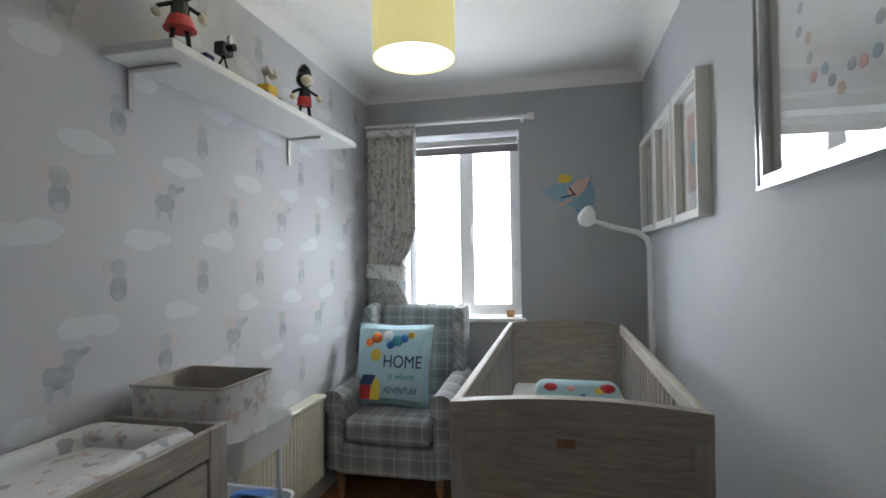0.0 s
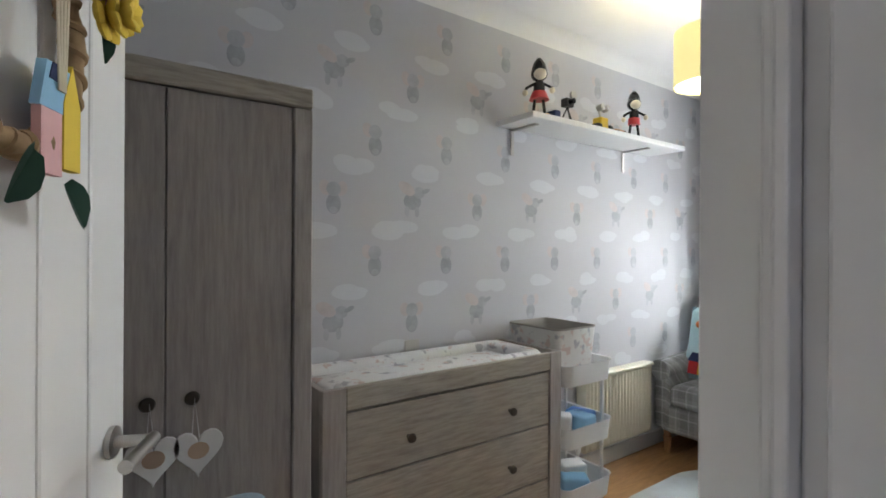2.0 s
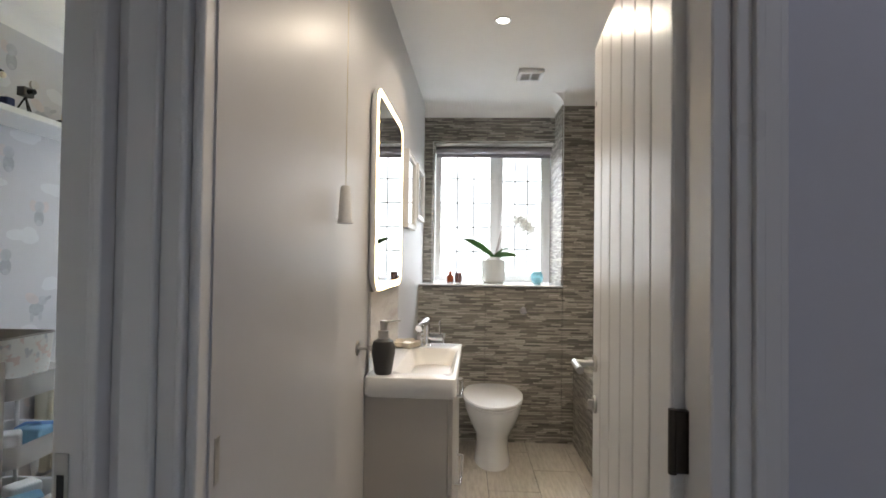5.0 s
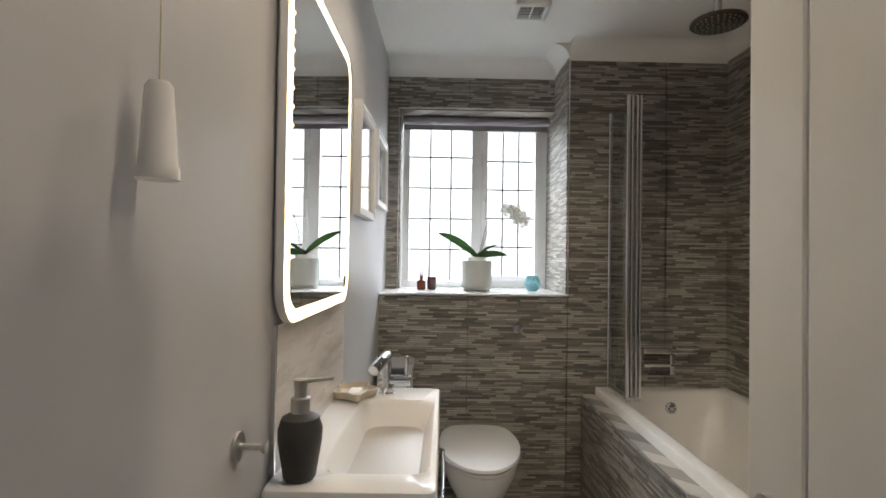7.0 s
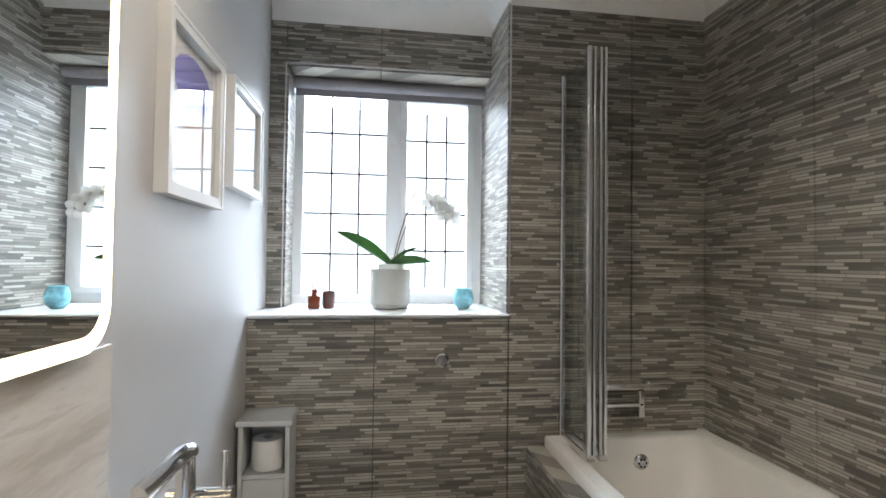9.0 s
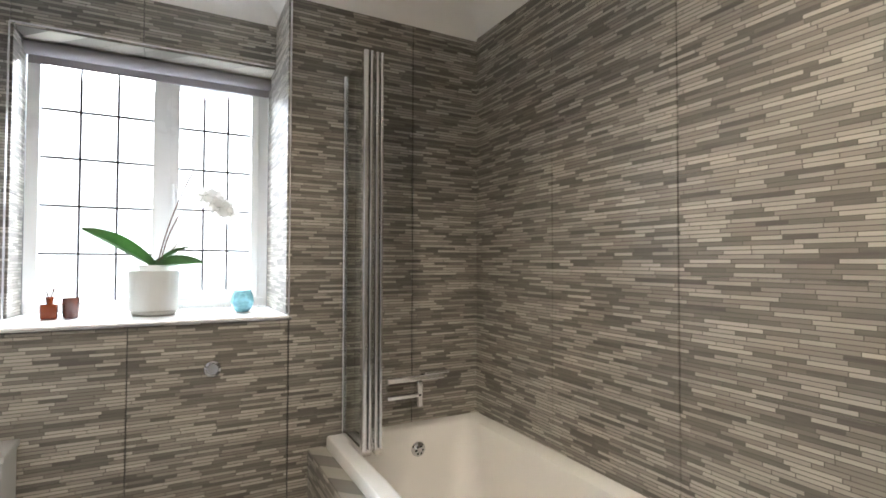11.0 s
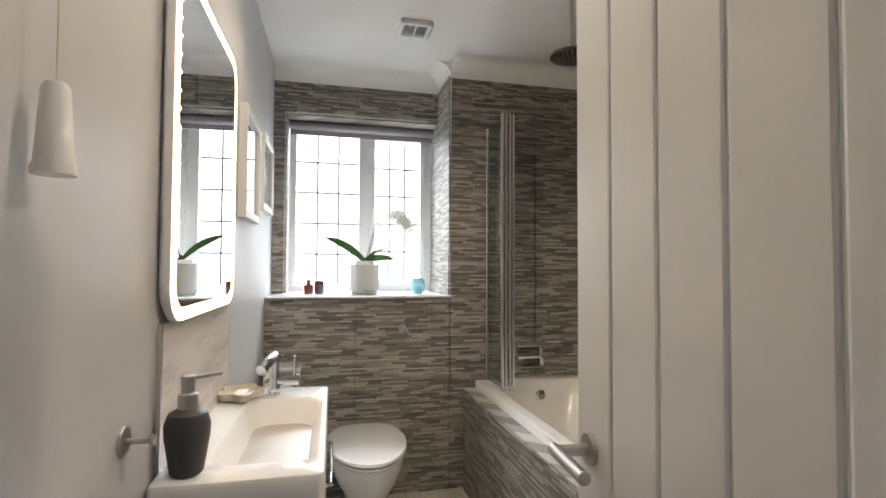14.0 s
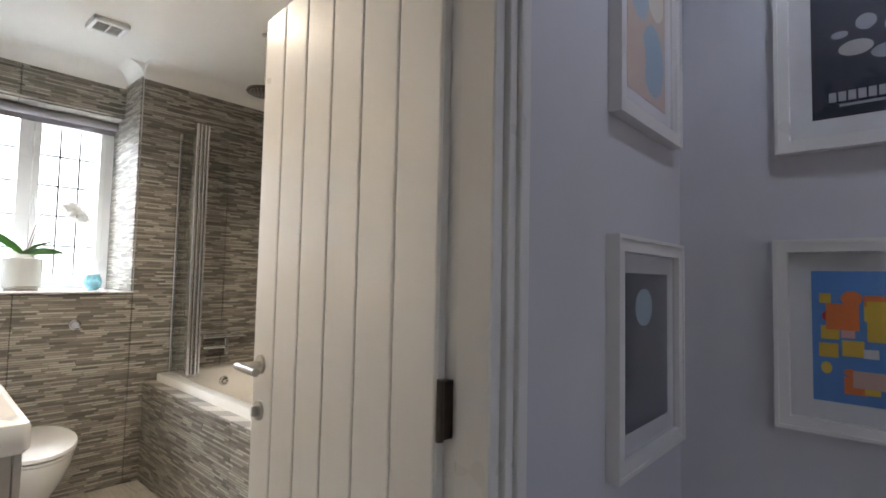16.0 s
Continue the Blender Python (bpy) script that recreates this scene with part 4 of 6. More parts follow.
def leaf(pts, width, th=0.004, lean=0.0):
    """A strap leaf along a curve with a keel."""
    bm = bmesh.new()
    n = len(pts)
    P = [Vector(p) for p in pts]
    L = []
    for i, p in enumerate(P):
        d = (P[min(i + 1, n - 1)] - P[max(i - 1, 0)]).normalized()
        s = d.cross(Vector((0, 0, 1))).normalized()
        t = i / (n - 1)
        w = width * max(0.12, math.sin(math.pi * (0.12 + 0.86 * t)) ** 0.7)
        u = s.cross(d)
        s, u = s * math.cos(lean) + u * math.sin(lean), u * math.cos(lean) - s * math.sin(lean)
        L.append([bm.verts.new(p + s * w * k + u * (abs(k) * w * 0.45)) for k in (-1, -0.5, 0, 0.5, 1)])
    for a, b in zip(L, L[1:]):
        for k in range(4):
            bm.faces.new((a[k], a[k + 1], b[k + 1], b[k]))
    bmesh.ops.solidify(bm, geom=list(bm.faces), thickness=th)
    return bm


def curve(a, b, c, n=9):
    a, b, c = Vector(a), Vector(b), Vector(c)
    return [a * (1 - t) ** 2 + 2 * b * t * (1 - t) + c * t * t for t in [k / (n - 1) for k in range(n)]]


for a, b, c, w in (((-0.005, 0, 0.20), (-0.12, -0.03, 0.29), (-0.245, -0.06, 0.345), 0.045), ((0.005, -0.01, 0.20), (0.08, -0.05, 0.215), (0.18, -0.07, 0.215), 0.04), ((0.005, 0.0, 0.20), (0.05, 0.01, 0.26), (0.14, 0.0, 0.285), 0.016), ((0.0, 0.01, 0.2), (0.03, 0.05, 0.23), (0.10, 0.07, 0.24), 0.02)):
    part("leaf", leaf(curve(a, b, c), w, lean=0.75 if a[0] < 0 else -0.6), M_LEAF, pot, "", True)
stem1 = curve((0.01, 0, 0.20), (0.05, 0.02, 0.42), (0.145, 0.0, 0.62), 12)
part("stem", tube(stem1, 0.0028, 6), M_STEM, pot)
stem2 = curve((0.02, 0, 0.20), (0.07, 0, 0.52), (0.26, -0.01, 0.52), 12)
part("stem", tube(stem2, 0.0026, 6), M_STEM, pot)
part("stem", tube(curve((0.02, 0.01, 0.22), (0.09, 0.02, 0.30), (0.12, 0.02, 0.335)), 0.002, 6), M_STEM, pot)
for k, (fx, fy, fz) in enumerate(((0.185, -0.02, 0.50), (0.225, -0.03, 0.495), (0.26, -0.035, 0.46), (0.285, -0.03, 0.43), (0.24, -0.04, 0.45))):
    bm = bmesh.new()
    for j in range(5):
        a = radians(90 + 72 * j + 9 * k)
        bm = join(bm, moved(ball((0.024, 0, 0), 0.024, (1, 0.8, 0.16), 10, 6), pose(0, 0, 0, 0, 0, math.degrees(a))))
    bm = join(bm, ball((0, 0, 0.006), 0.008, (1, 1, 1), 8, 6))
    part("flower", moved(bm, pose(fx, fy, fz, 80 + 5 * k, 12 * (k - 2), 0)), M_PETAL2, pot, "white orchid bloom", True)
dif = thing("reed_diffuser", "small amber reed diffuser bottle on the sill", "diffuser", at=(1.652, 4.14, 1.161))
part("bottle", join(box(-0.026, 0.026, -0.026, 0.026, 0, 0.058, 0.006, 2), lathe([(0.012, 0.056), (0.012, 0.075), (0.015, 0.077), (0.015, 0.085), (0, 0.085)], 16)), M_AMBER, dif, "", True)
for k, (dx, dy) in enumerate(((-0.03, 0.0), (0.026, 0.01), (0.004, 0.02), (-0.012, -0.015), (0.016, -0.01))):
    part("reed", tube([(0, 0, 0.06), (dx, dy, 0.175 - 0.01 * k)], 0.0016, 6), M_STEM, dif)
cd = thing("candle", "dark amber glass candle on the sill", "candle", at=(1.716, 4.15, 1.161))
part("jar", lathe([(0, 0), (0.024, 0), (0.027, 0.004), (0.029, 0.078), (0.026, 0.078), (0.025, 0.06), (0, 0.06)], 28), M_DARKAMB, cd, "", True)
vs = thing("glass_votive", "round mottled aqua glass votive on the sill", "vase", at=(2.335, 4.12, 1.161))
part("bowl", lathe([(0, 0), (0.024, 0), (0.042, 0.018), (0.049, 0.045), (0.044, 0.075), (0.035, 0.09), (0.038, 0.096), (0.033, 0.094), (0.04, 0.07), (0.03, 0.02), (0, 0.012)], 32), M_AQUA, vs, "", True)
bl = thing("roller_blind_bathroom", "grey roller blind rolled up over the window", "blind")
part("roll", tube([(1.515, 4.345, 2.262), (2.478, 4.345, 2.262)], 0.028, 18), M_BLIND, bl, "", True)
part("hem_bar", box(1.52, 2.475, 4.365, 4.372, 2.205, 2.25, 0.002), M_BLIND, bl)

# ---------- nursery ----------
pr = bmesh.new()
rng = random.Random(5)


def oval(bm, y, z, ry, rz, off, mi, tilt=0.0, n=14, jag=0.0):
    vs = []
    for k in range(n):
        a = 2 * math.pi * k / n
        r = 1 + jag * rng.uniform(-1, 1)
        u, w = ry * r * math.cos(a), rz * r * math.sin(a)
        vs.append(bm.verts.new((WX + off, y + u * math.cos(tilt) - w * math.sin(tilt), z + u * math.sin(tilt) + w * math.cos(tilt))))
    f = bm.faces.new(vs)
    f.material_index = mi


ZP, YP = 0.53, 0.195
for ci in range(0, 23):
    y = 0.08 + YP * ci
    for zi in range(-1, 6):
        z = 1.045 - ZP + ZP * zi + (0.0 if ci % 2 == 0 else 0.265)
        if 0.08 < z < 2.44:
            kind = (ci + 2 * (zi % 2)) % 4
            s = 1.05
            if kind == 0:
                oval(pr, y, z, 0.046 * s, 0.038 * s, 0.0016, 1)
                oval(pr, y + 0.035 * s, z + 0.04 * s, 0.030 * s, 0.026 * s, 0.0019, 3)
                oval(pr, y - 0.03 * s, z + 0.055 * s, 0.046 * s, 0.026 * s, 0.0022, 2, -0.5)
                oval(pr, y + 0.07 * s, z + 0.05 * s, 0.024 * s, 0.010 * s, 0.0022, 1, 0.4)
                for q in (-0.028, 0.024):
                    oval(pr, y + q * s, z - 0.045 * s, 0.012 * s, 0.024 * s, 0.0019, 3)
            else:
                oval(pr, y, z - 0.03 * s, 0.032 * s, 0.042 * s, 0.0016, 1)
                oval(pr, y - 0.036 * s, z + 0.032 * s, 0.024 * s, 0.031 * s, 0.0018, 2, 0.3)
                if kind == 2:
                    oval(pr, y + 0.036 * s, z + 0.032 * s, 0.024 * s, 0.031 * s, 0.0018, 2, -0.3)
                oval(pr, y, z + 0.028 * s, 0.031 * s, 0.030 * s, 0.0021, 3)
                oval(pr, y, z - 0.055 * s, 0.018 * s, 0.014 * s, 0.0021, 3)
            # clouds between
        zc = z + 0.13
        if 0.05 < zc < 2.46:
            for q in range(3):
                oval(pr, y + 0.10 + rng.uniform(-0.05, 0.05), zc + rng.uniform(-0.012, 0.02), rng.uniform(0.05, 0.085), rng.uniform(0.022, 0.036), 0.0008 + 0.0001 * q, 0, 0, 14, 0.06)
tagged(part("wallpaper_print", pr, [M_CLOUD, M_PGREY, M_PPINK, M_PGREY2]), "soft printed pattern of clouds and grey shapes on wallpaper", "", "", "stuff")


def cot():
    c = thing("cot", "grey oak-effect wooden cot with slatted sides", "cot")
    x0, x1, y0, y1, zt = 0.463, 1.165, 2.325, 4.17, 0.945
    for yy, zz in ((y0, zt), (y1 - 0.04, zt)):
        bm = bmesh.new()
        n = 14
        F, B = [], []
        for L, y in ((F, yy + 0.006), (B, yy + 0.034)):
            top = []
            for k in range(n + 1):
                u = k / n
                top.append((x0 + 0.05 + (x1 - x0 - 0.1) * u, y, zz - 0.065 + 0.022 * math.sin(math.pi * u)))
            L.extend([bm.verts.new((x0 + 0.05, y, 0.12))] + [bm.verts.new(p) for p in top] + [bm.verts.new((x1 - 0.05, y, 0.12))])
        bm.faces.new(F)
        bm.faces.new(B[::-1])
        for k in range(len(F)):
            j = (k + 1) % len(F)
            bm.faces.new((F[k], F[j], B[j], B[k]))
        e = part("end_panel", bm, M_OAKX, c)
        bm = bmesh.new()
        rows = []
        for k in range(n + 1):
            u = k / n
            z = zz - 0.002 + 0.022 * math.sin(math.pi * u)
            x = x0 + (x1 - x0) * u
            rows.append([bm.verts.new(q) for q in ((x, yy, z - 0.07), (x, yy, z), (x, yy + 0.04, z), (x, yy + 0.04, z - 0.07))])
        for a, b in zip(rows, rows[1:]):
            for k in range(4):
                bm.faces.new((a[k], a[(k + 1) % 4], b[(k + 1) % 4], b[k]))
        bm.faces.new(rows[0])
        bm.faces.new(rows[-1][::-1])
        part("top_rail", bm, M_OAKX, c)
        for xx in (x0, x1 - 0.05):
            part("post", box(xx, xx + 0.05, yy, yy + 0.04, 0, zz - 0.072, 0.004), M_OAKV, c)
        part("bottom_rail", box(x0 + 0.05, x1 - 0.05, yy, yy + 0.04, 0.10, 0.17, 0.003), M_OAKX, c)
    part("badge", box(0.765, 0.815, y0 + 0.001, y0 + 0.005, zt - 0.115, zt - 0.09, 0.002), M_LEG, c, "small dark wooden badge")
    for xx in (x0, x1 - 0.028):
        part("side_rail", box(xx, xx + 0.028, y0 + 0.04, y1 - 0.04, zt - 0.06, zt - 0.003, 0.006, 2), M_OAKH, c)
        part("side_rail", box(xx, xx + 0.028, y0 + 0.04, y1 - 0.04, 0.18, 0.25, 0.006, 2), M_OAKH, c)
        for k in range(22):
            y = y0 + 0.11 + k * (y1 - y0 - 0.22) / 21
            part("slat", box(xx + 0.008, xx + 0.020, y - 0.012, y + 0.012, 0.25, zt - 0.06, 0.003), M_OAKV, c)
    part("base", box(x0 + 0.03, x1 - 0.03, y0 + 0.04, y1 - 0.04, 0.46, 0.475), M_OAKH, c)


cot()
o = tagged(part("cot_mattress", box(0.50, 1.13, 2.37, 4.12, 0.476, 0.575, 0.03, 3), C_WHITE, None, "", True), "white mattress lying in the cot", "mattress")
bm = box(-0.21, 0.21, -0.06, 0.06, 0, 0.14, 0.05, 4)
tc = thing("cot_toy", "soft light blue cushion with red patches in the cot", "cushion", at=(0.86, 3.60, 0.577))
part("pillow", bm, C_SKYB, tc, "", True)
for k, (u, w, r, m) in enumerate(((-0.13, 0.115, 0.035, C_RED), (0.15, 0.115, 0.04, C_RED), (0.11, 0.10, 0.03, C_YEL2), (-0.03, 0.11, 0.025, C_PINK), (0.03, 0.08, 0.025, C_BLUE))):
    part("patch", ball((u, -0.052, w), r, (1, 0.4, 0.6), 12, 8), m, tc, "", True)


def armchair():
    a = thing("wing_armchair", "grey tartan wing-back armchair with turned wooden legs", "armchair", at=(-0.165, 3.93, 0))
    w = 0.345
    part("seat_base", box(-w + 0.02, w - 0.02, -0.37, 0.25, 0.14, 0.33, 0.03, 3), M_PLAID, a, "", True)
    part("seat_cushion", box(-w + 0.09, w - 0.09, -0.40, 0.22, 0.325, 0.47, 0.045, 4), M_PLAID, a, "", True)
    bk = part("backrest", box(-w + 0.07, w - 0.07, -0.06, 0.07, 0.0, 0.72, 0.05, 4), M_PLAID, a, "", True)
    bk.matrix_basis = pose(0, 0.28, 0.33, -7)
    for s in (-1, 1):
        part("arm", join(box(s * (w - 0.03) - 0.055, s * (w - 0.03) + 0.055, -0.385, 0.28, 0.16, 0.555, 0.03, 3), tube([(s * (w - 0.03), -0.395, 0.555), (s * (w - 0.03), 0.26, 0.585)], 0.068, 20)), M_PLAID, a, "", True)
        part("arm_front", moved(lathe([(0, 0.012), (0.058, 0.010), (0.064, 0)], 24), pose(s * (w - 0.03), -0.392, 0.553, 90)), M_PLAID, a, "", True)
        wing = slab([(-0.16, 0.0), (0.10, 0.0), (0.13, 0.42), (0.05, 0.46), (-0.09, 0.44), (-0.13, 0.34), (-0.11, 0.16)], -0.038, 0.038, 0.03, 3)
        wg = part("wing", wing, M_PLAID, a, "", True)
        wg.matrix_basis = Matrix.Translation((s * (w - 0.035), 0.25, 0.60)) @ FACE_PX
        for yy in (-0.34, 0.22):
            part("leg", lathe([(0.014, 0), (0.017, 0.02), (0.022, 0.05), (0.019, 0.06), (0.026, 0.09), (0.028, 0.11), (0.02, 0.12), (0.026, 0.14), (0.026, 0.16), (0, 0.16)], 18, (s * (w - 0.055), yy, 0)), M_LEG, a, "", True)


armchair()


def text(body, size, m, mat, parent, squeeze=1.0):
    cu = bpy.data.curves.new("lettering", "FONT")
    cu.body, cu.size, cu.extrude, cu.align_x = body, size, 0.0012, "CENTER"
    tmp = bpy.data.objects.new("lettering", cu)
    scene.collection.objects.link(tmp)
    dg = bpy.context.evaluated_depsgraph_get()
    me = bpy.data.meshes.new_from_object(tmp.evaluated_get(dg))
    bpy.data.objects.remove(tmp)
    me.materials.clear()
    me.materials.append(mat)
    o = new("lettering", me)
    o.parent = parent
    o.matrix_basis = m @ Matrix.Diagonal((squeeze, 1, 1, 1))
    return o


cu = thing("cushion", "light blue square cushion with balloons, a house and lettering", "cushion", at=(-0.19, 3.80, 0.472))
cu.matrix_world = pose(-0.235, 3.80, 0.472, 74, 0, -4)
bm = bmesh.new()
S, NN = 0.25, 14
grid = {}
for side in (1, -1):
    for i in range(NN + 1):
        for j in range(NN + 1):
            u, w = 2 * i / NN - 1, 2 * j / NN - 1
            edge = max(0.0, (1 - u ** 4) * (1 - w ** 4)) ** 0.3
            if edge < 1e-6 and side < 0:
                grid[side, i, j] = grid[1, i, j]
                continue
            pinch = 1 - 0.05 * (1 - abs(u * w))
            grid[side, i, j] = bm.verts.new((S * u * pinch, S * w * pinch + S, side * 0.065 * edge))
    for i in range(NN):
        for j in range(NN):
            bm.faces.new([grid[side, a, b] for a, b in ((i, j), (i + 1, j), (i + 1, j + 1), (i, j + 1))])
part("cover", bm, C_SKYB, cu, "", True)
FR = 0.0665
text("HOME", 0.105, pose(0.085, 0.225, FR), C_NAVY, cu, 0.85)
text("is where", 0.058, pose(0.085, 0.155, FR), C_TEAL, cu, 0.85)
text("ADVENTURE", 0.052, pose(0.085, 0.075, FR - 0.003), C_NAVY, cu, 0.72)
for u, w, r, m in ((-0.09, 0.40, 0.034, C_ORANGE), (-0.02, 0.415, 0.034, C_WHITE), (-0.14, 0.37, 0.026, C_ORANGE), (0.045, 0.385, 0.034, C_TEAL), (0.09, 0.40, 0.026, C_BLUE), (0.0, 0.36, 0.026, C_BLUE), (0.13, 0.42, 0.024, C_YEL2)):
    part("pompom", ball((u, w, 0.05 if w > 0.40 else 0.066), r, (1, 1, 0.8), 12, 8), m, cu, "woollen pompom", True)
part("balloon", slab([(-0.09 + 0.034 * math.cos(k * math.pi / 8), 0.295 + 0.038 * math.sin(k * math.pi / 8)) for k in range(16)], FR - 0.006, FR + 0.001), C_YEL2, cu)
for k in range(5):
    part("balloon_string", tube([(-0.11 + 0.004 * k, 0.175, FR - 0.004), (-0.14 + 0.04 * k, 0.35, FR - 0.008)], 0.0012, 5), C_NAVY, cu)
part("house_wall", slab([(-0.175, 0.03), (-0.105, 0.03), (-0.105, 0.12), (-0.175, 0.12)], FR - 0.014, FR - 0.004), C_RED, cu)
part("house_front", slab([(-0.105, 0.03), (-0.045, 0.03), (-0.045, 0.12), (-0.075, 0.165), (-0.105, 0.12)], FR - 0.012, FR - 0.002), C_YEL2, cu)
part("house_roof", slab([(-0.185, 0.115), (-0.10, 0.115), (-0.08, 0.175), (-0.16, 0.175)], FR - 0.010, FR - 0.001), C_NAVY, cu)


def dresser():
    d = thing("changing_dresser", "grey oak-effect chest of drawers with raised changing surround", "dresser")
    xf, xb, y0, y1, zt = -0.178, WX + 0.012, 1.035, 2.20, 0.888
    part("side_post", box(xf - 0.02, xf, y0, y0 + 0.085, 0, zt - 0.0, 0.003), M_OAKV, d)
    part("side_post", box(xf - 0.02, xf, y1 - 0.075, y1, 0, zt, 0.003), M_OAKV, d)
    part("side_panel", box(xb, xf - 0.021, y0, y0 + 0.022, 0, zt - 0.002, 0.002), M_OAKV, d)
    part("side_panel", box(xb, xf - 0.021, y1 - 0.022, y1, 0, zt - 0.002, 0.002), M_OAKV, d)
    part("back_board", box(xb, xb + 0.018, y0 + 0.023, y1 - 0.023, 0.10, zt - 0.002, 0.002), M_OAKH, d)
    part("front_rail", box(xf - 0.02, xf, y0 + 0.0855, y1 - 0.0755, zt - 0.078, zt, 0.003), M_OAKH, d)
    part("deck", box(xb + 0.019, xf - 0.021, y0 + 0.023, y1 - 0.023, zt - 0.10, zt - 0.085), M_OAKH, d)
    # black instead of oak, so the gaps round the drawers look shaded
    part("carcass", box(xb + 0.019, xf - 0.05, y0 + 0.023, y1 - 0.023, 0.04, zt - 0.101), M_BLACKMATT, d)
    zs = (0.075, 0.32, 0.566, 0.806)
    for a, b in zip(zs, zs[1:]):
        dr = part("drawer_front", box(xf - 0.024, xf - 0.004, y0 + 0.089, y1 - 0.081, a + 0.003, b - 0.006, 0.002), M_OAKH, d)
        for yy in (1.368, 1.875):
            k = part("knob", moved(lathe([(0.008, 0), (0.007, 0.012), (0.016, 0.018), (0.018, 0.026), (0.014, 0.033), (0, 0.035)], 20), Matrix.Translation((xf - 0.004, yy, 0.5 * (a + b) - 0.015)) @ FACE_PX), M_BRONZE, dr, "dark bronze knob", True)
    part("plinth", box(xf - 0.02, xf - 0.002, y0 + 0.0855, y1 - 0.0755, 0.0, 0.074, 0.003), M_OAKH, d)


dresser()
mt = thing("changing_mat", "white printed changing mat with raised sides on the dresser", "changing mat", at=(-0.395, 1.615, 0.804))
part("pad", box(-0.165, 0.175, -0.50, 0.50, 0, 0.05, 0.02, 3), M_MAT, mt, "", True)
for s in (-1, 1):
    part("side_roll", box(s * 0.15 - 0.035, s * 0.15 + 0.035, -0.51, 0.51, 0.02, 0.088, 0.03, 4), M_MAT, mt, "", True)
part("side_roll", box(-0.16, 0.16, 0.42, 0.52, 0.02, 0.092, 0.03, 4), M_MAT, mt, "", True)
sk = thing("wall_socket", "dark metal wall socket above the dresser", "socket")
part("plate", box(WX, WX + 0.008, 1.60, 1.68, 0.885, 0.935, 0.003), M_STEEL, sk)


def wardrobe():
    w = thing("wardrobe", "tall grey oak-effect wardrobe with two doors", "wardrobe")
    xf, xb, y0, y1, zt = -0.092, WX + 0.01, 0.11, 0.965, 1.838
    part("carcass", box(xb, xf - 0.025, y0 + 0.001, y1 - 0.001, 0.0, zt - 0.002, 0.002), M_OAKV, w)
    part("stile", box(xf - 0.024, xf, y1 - 0.058, y1, 0, zt - 0.062, 0.004), M_OAKV, w)
    part("stile", box(xf - 0.024, xf, y0, y0 + 0.058, 0, zt - 0.062, 0.004), M_OAKV, w)
    part("cornice", box(xf - 0.024, xf + 0.004, y0, y1, zt - 0.061, zt, 0.005), M_OAKH, w)
    part("plinth", box(xf - 0.024, xf, y0 + 0.059, y1 - 0.059, 0, 0.10, 0.003), M_OAKH, w)
    mid = 0.572
    for a, b, ky in ((y0 + 0.061, mid - 0.002, mid - 0.042), (mid + 0.002, y1 - 0.062, mid + 0.06)):
        d = part("door", box(xf - 0.022, xf - 0.006, a, b, 0.103, zt - 0.065, 0.002), M_OAKV, w)
        part("knob", moved(lathe([(0.008, 0), (0.007, 0.012), (0.017, 0.018), (0.019, 0.026), (0.015, 0.034), (0, 0.036)], 20), Matrix.Translation((xf - 0.006, ky, 0.962)) @ FACE_PX), M_BRONZE, d, "dark bronze knob", True)


wardrobe()
for ky in (0.53, 0.632):
    h = thing("hanging_heart", "white wooden heart hung on a ribbon from the wardrobe knob", "ornament", "hanging hearts", at=(-0.062, ky + 0.012, 0.83))
    out = []
    for k in range(28):
        a = 2 * math.pi * k / 28
        out.append((0.0042 * 16 * math.sin(a) ** 3 * 0.92, 0.0042 * (13 * math.cos(a) - 5 * math.cos(2 * a) - 2 * math.cos(3 * a) - math.cos(4 * a))))
    part("heart", moved(slab(out, 0, 0.010, 0.003), FACE_PX), M_CERAMIC, h)
    part("ribbon", tube([(0.004, 0.004, 0.02), (0, -0.008, 0.135), (0.004, -0.016, 0.02)], 0.002, 6), C_MOUNT, h)
    part("motif", moved(slab([(0.026 * math.cos(k * math.pi / 7), 0.022 * math.sin(k * math.pi / 7)) for k in range(14)], 0.010, 0.0108), FACE_PX), C_ART3, h)

bx = thing("storage_tub", "tall lidded pale grey storage tub on the floor", "storage tub", at=(0.06, 0.665, 0))
part("tub", slab(rounded(0.21, 0.25, 0.05, 5), 0, 0.66, 0.01), M_PALEGREY, bx, "", True)
part("lid", slab(rounded(0.23, 0.27, 0.055, 5), 0.6605, 0.69, 0.008), C_ART1, bx, "", True)
part("sticker", slab([(0.08 * (1 if k % 2 else 0.4) * math.cos(k * math.pi / 5), 0.08 * (1 if k % 2 else 0.4) * math.sin(k * math.pi / 5)) for k in range(10)], 0.6902, 0.6915), C_YEL, bx)

# shelf and ornaments
sf = thing("wall_shelf", "white wall shelf on metal brackets", "shelf")
part("board", box(WX + 0.002, -0.328, 2.16, 3.56, 1.998, 2.028, 0.003), M_WHITEMET, sf)
for yy in (2.27, 3.27):
    part("bracket", join(box(WX + 0.001, WX + 0.008, yy - 0.012, yy + 0.012, 1.86, 1.997, 0.002), box(WX + 0.008, -0.40, yy - 0.012, yy + 0.012, 1.988, 1.997, 0.002)), M_STEEL, sf)


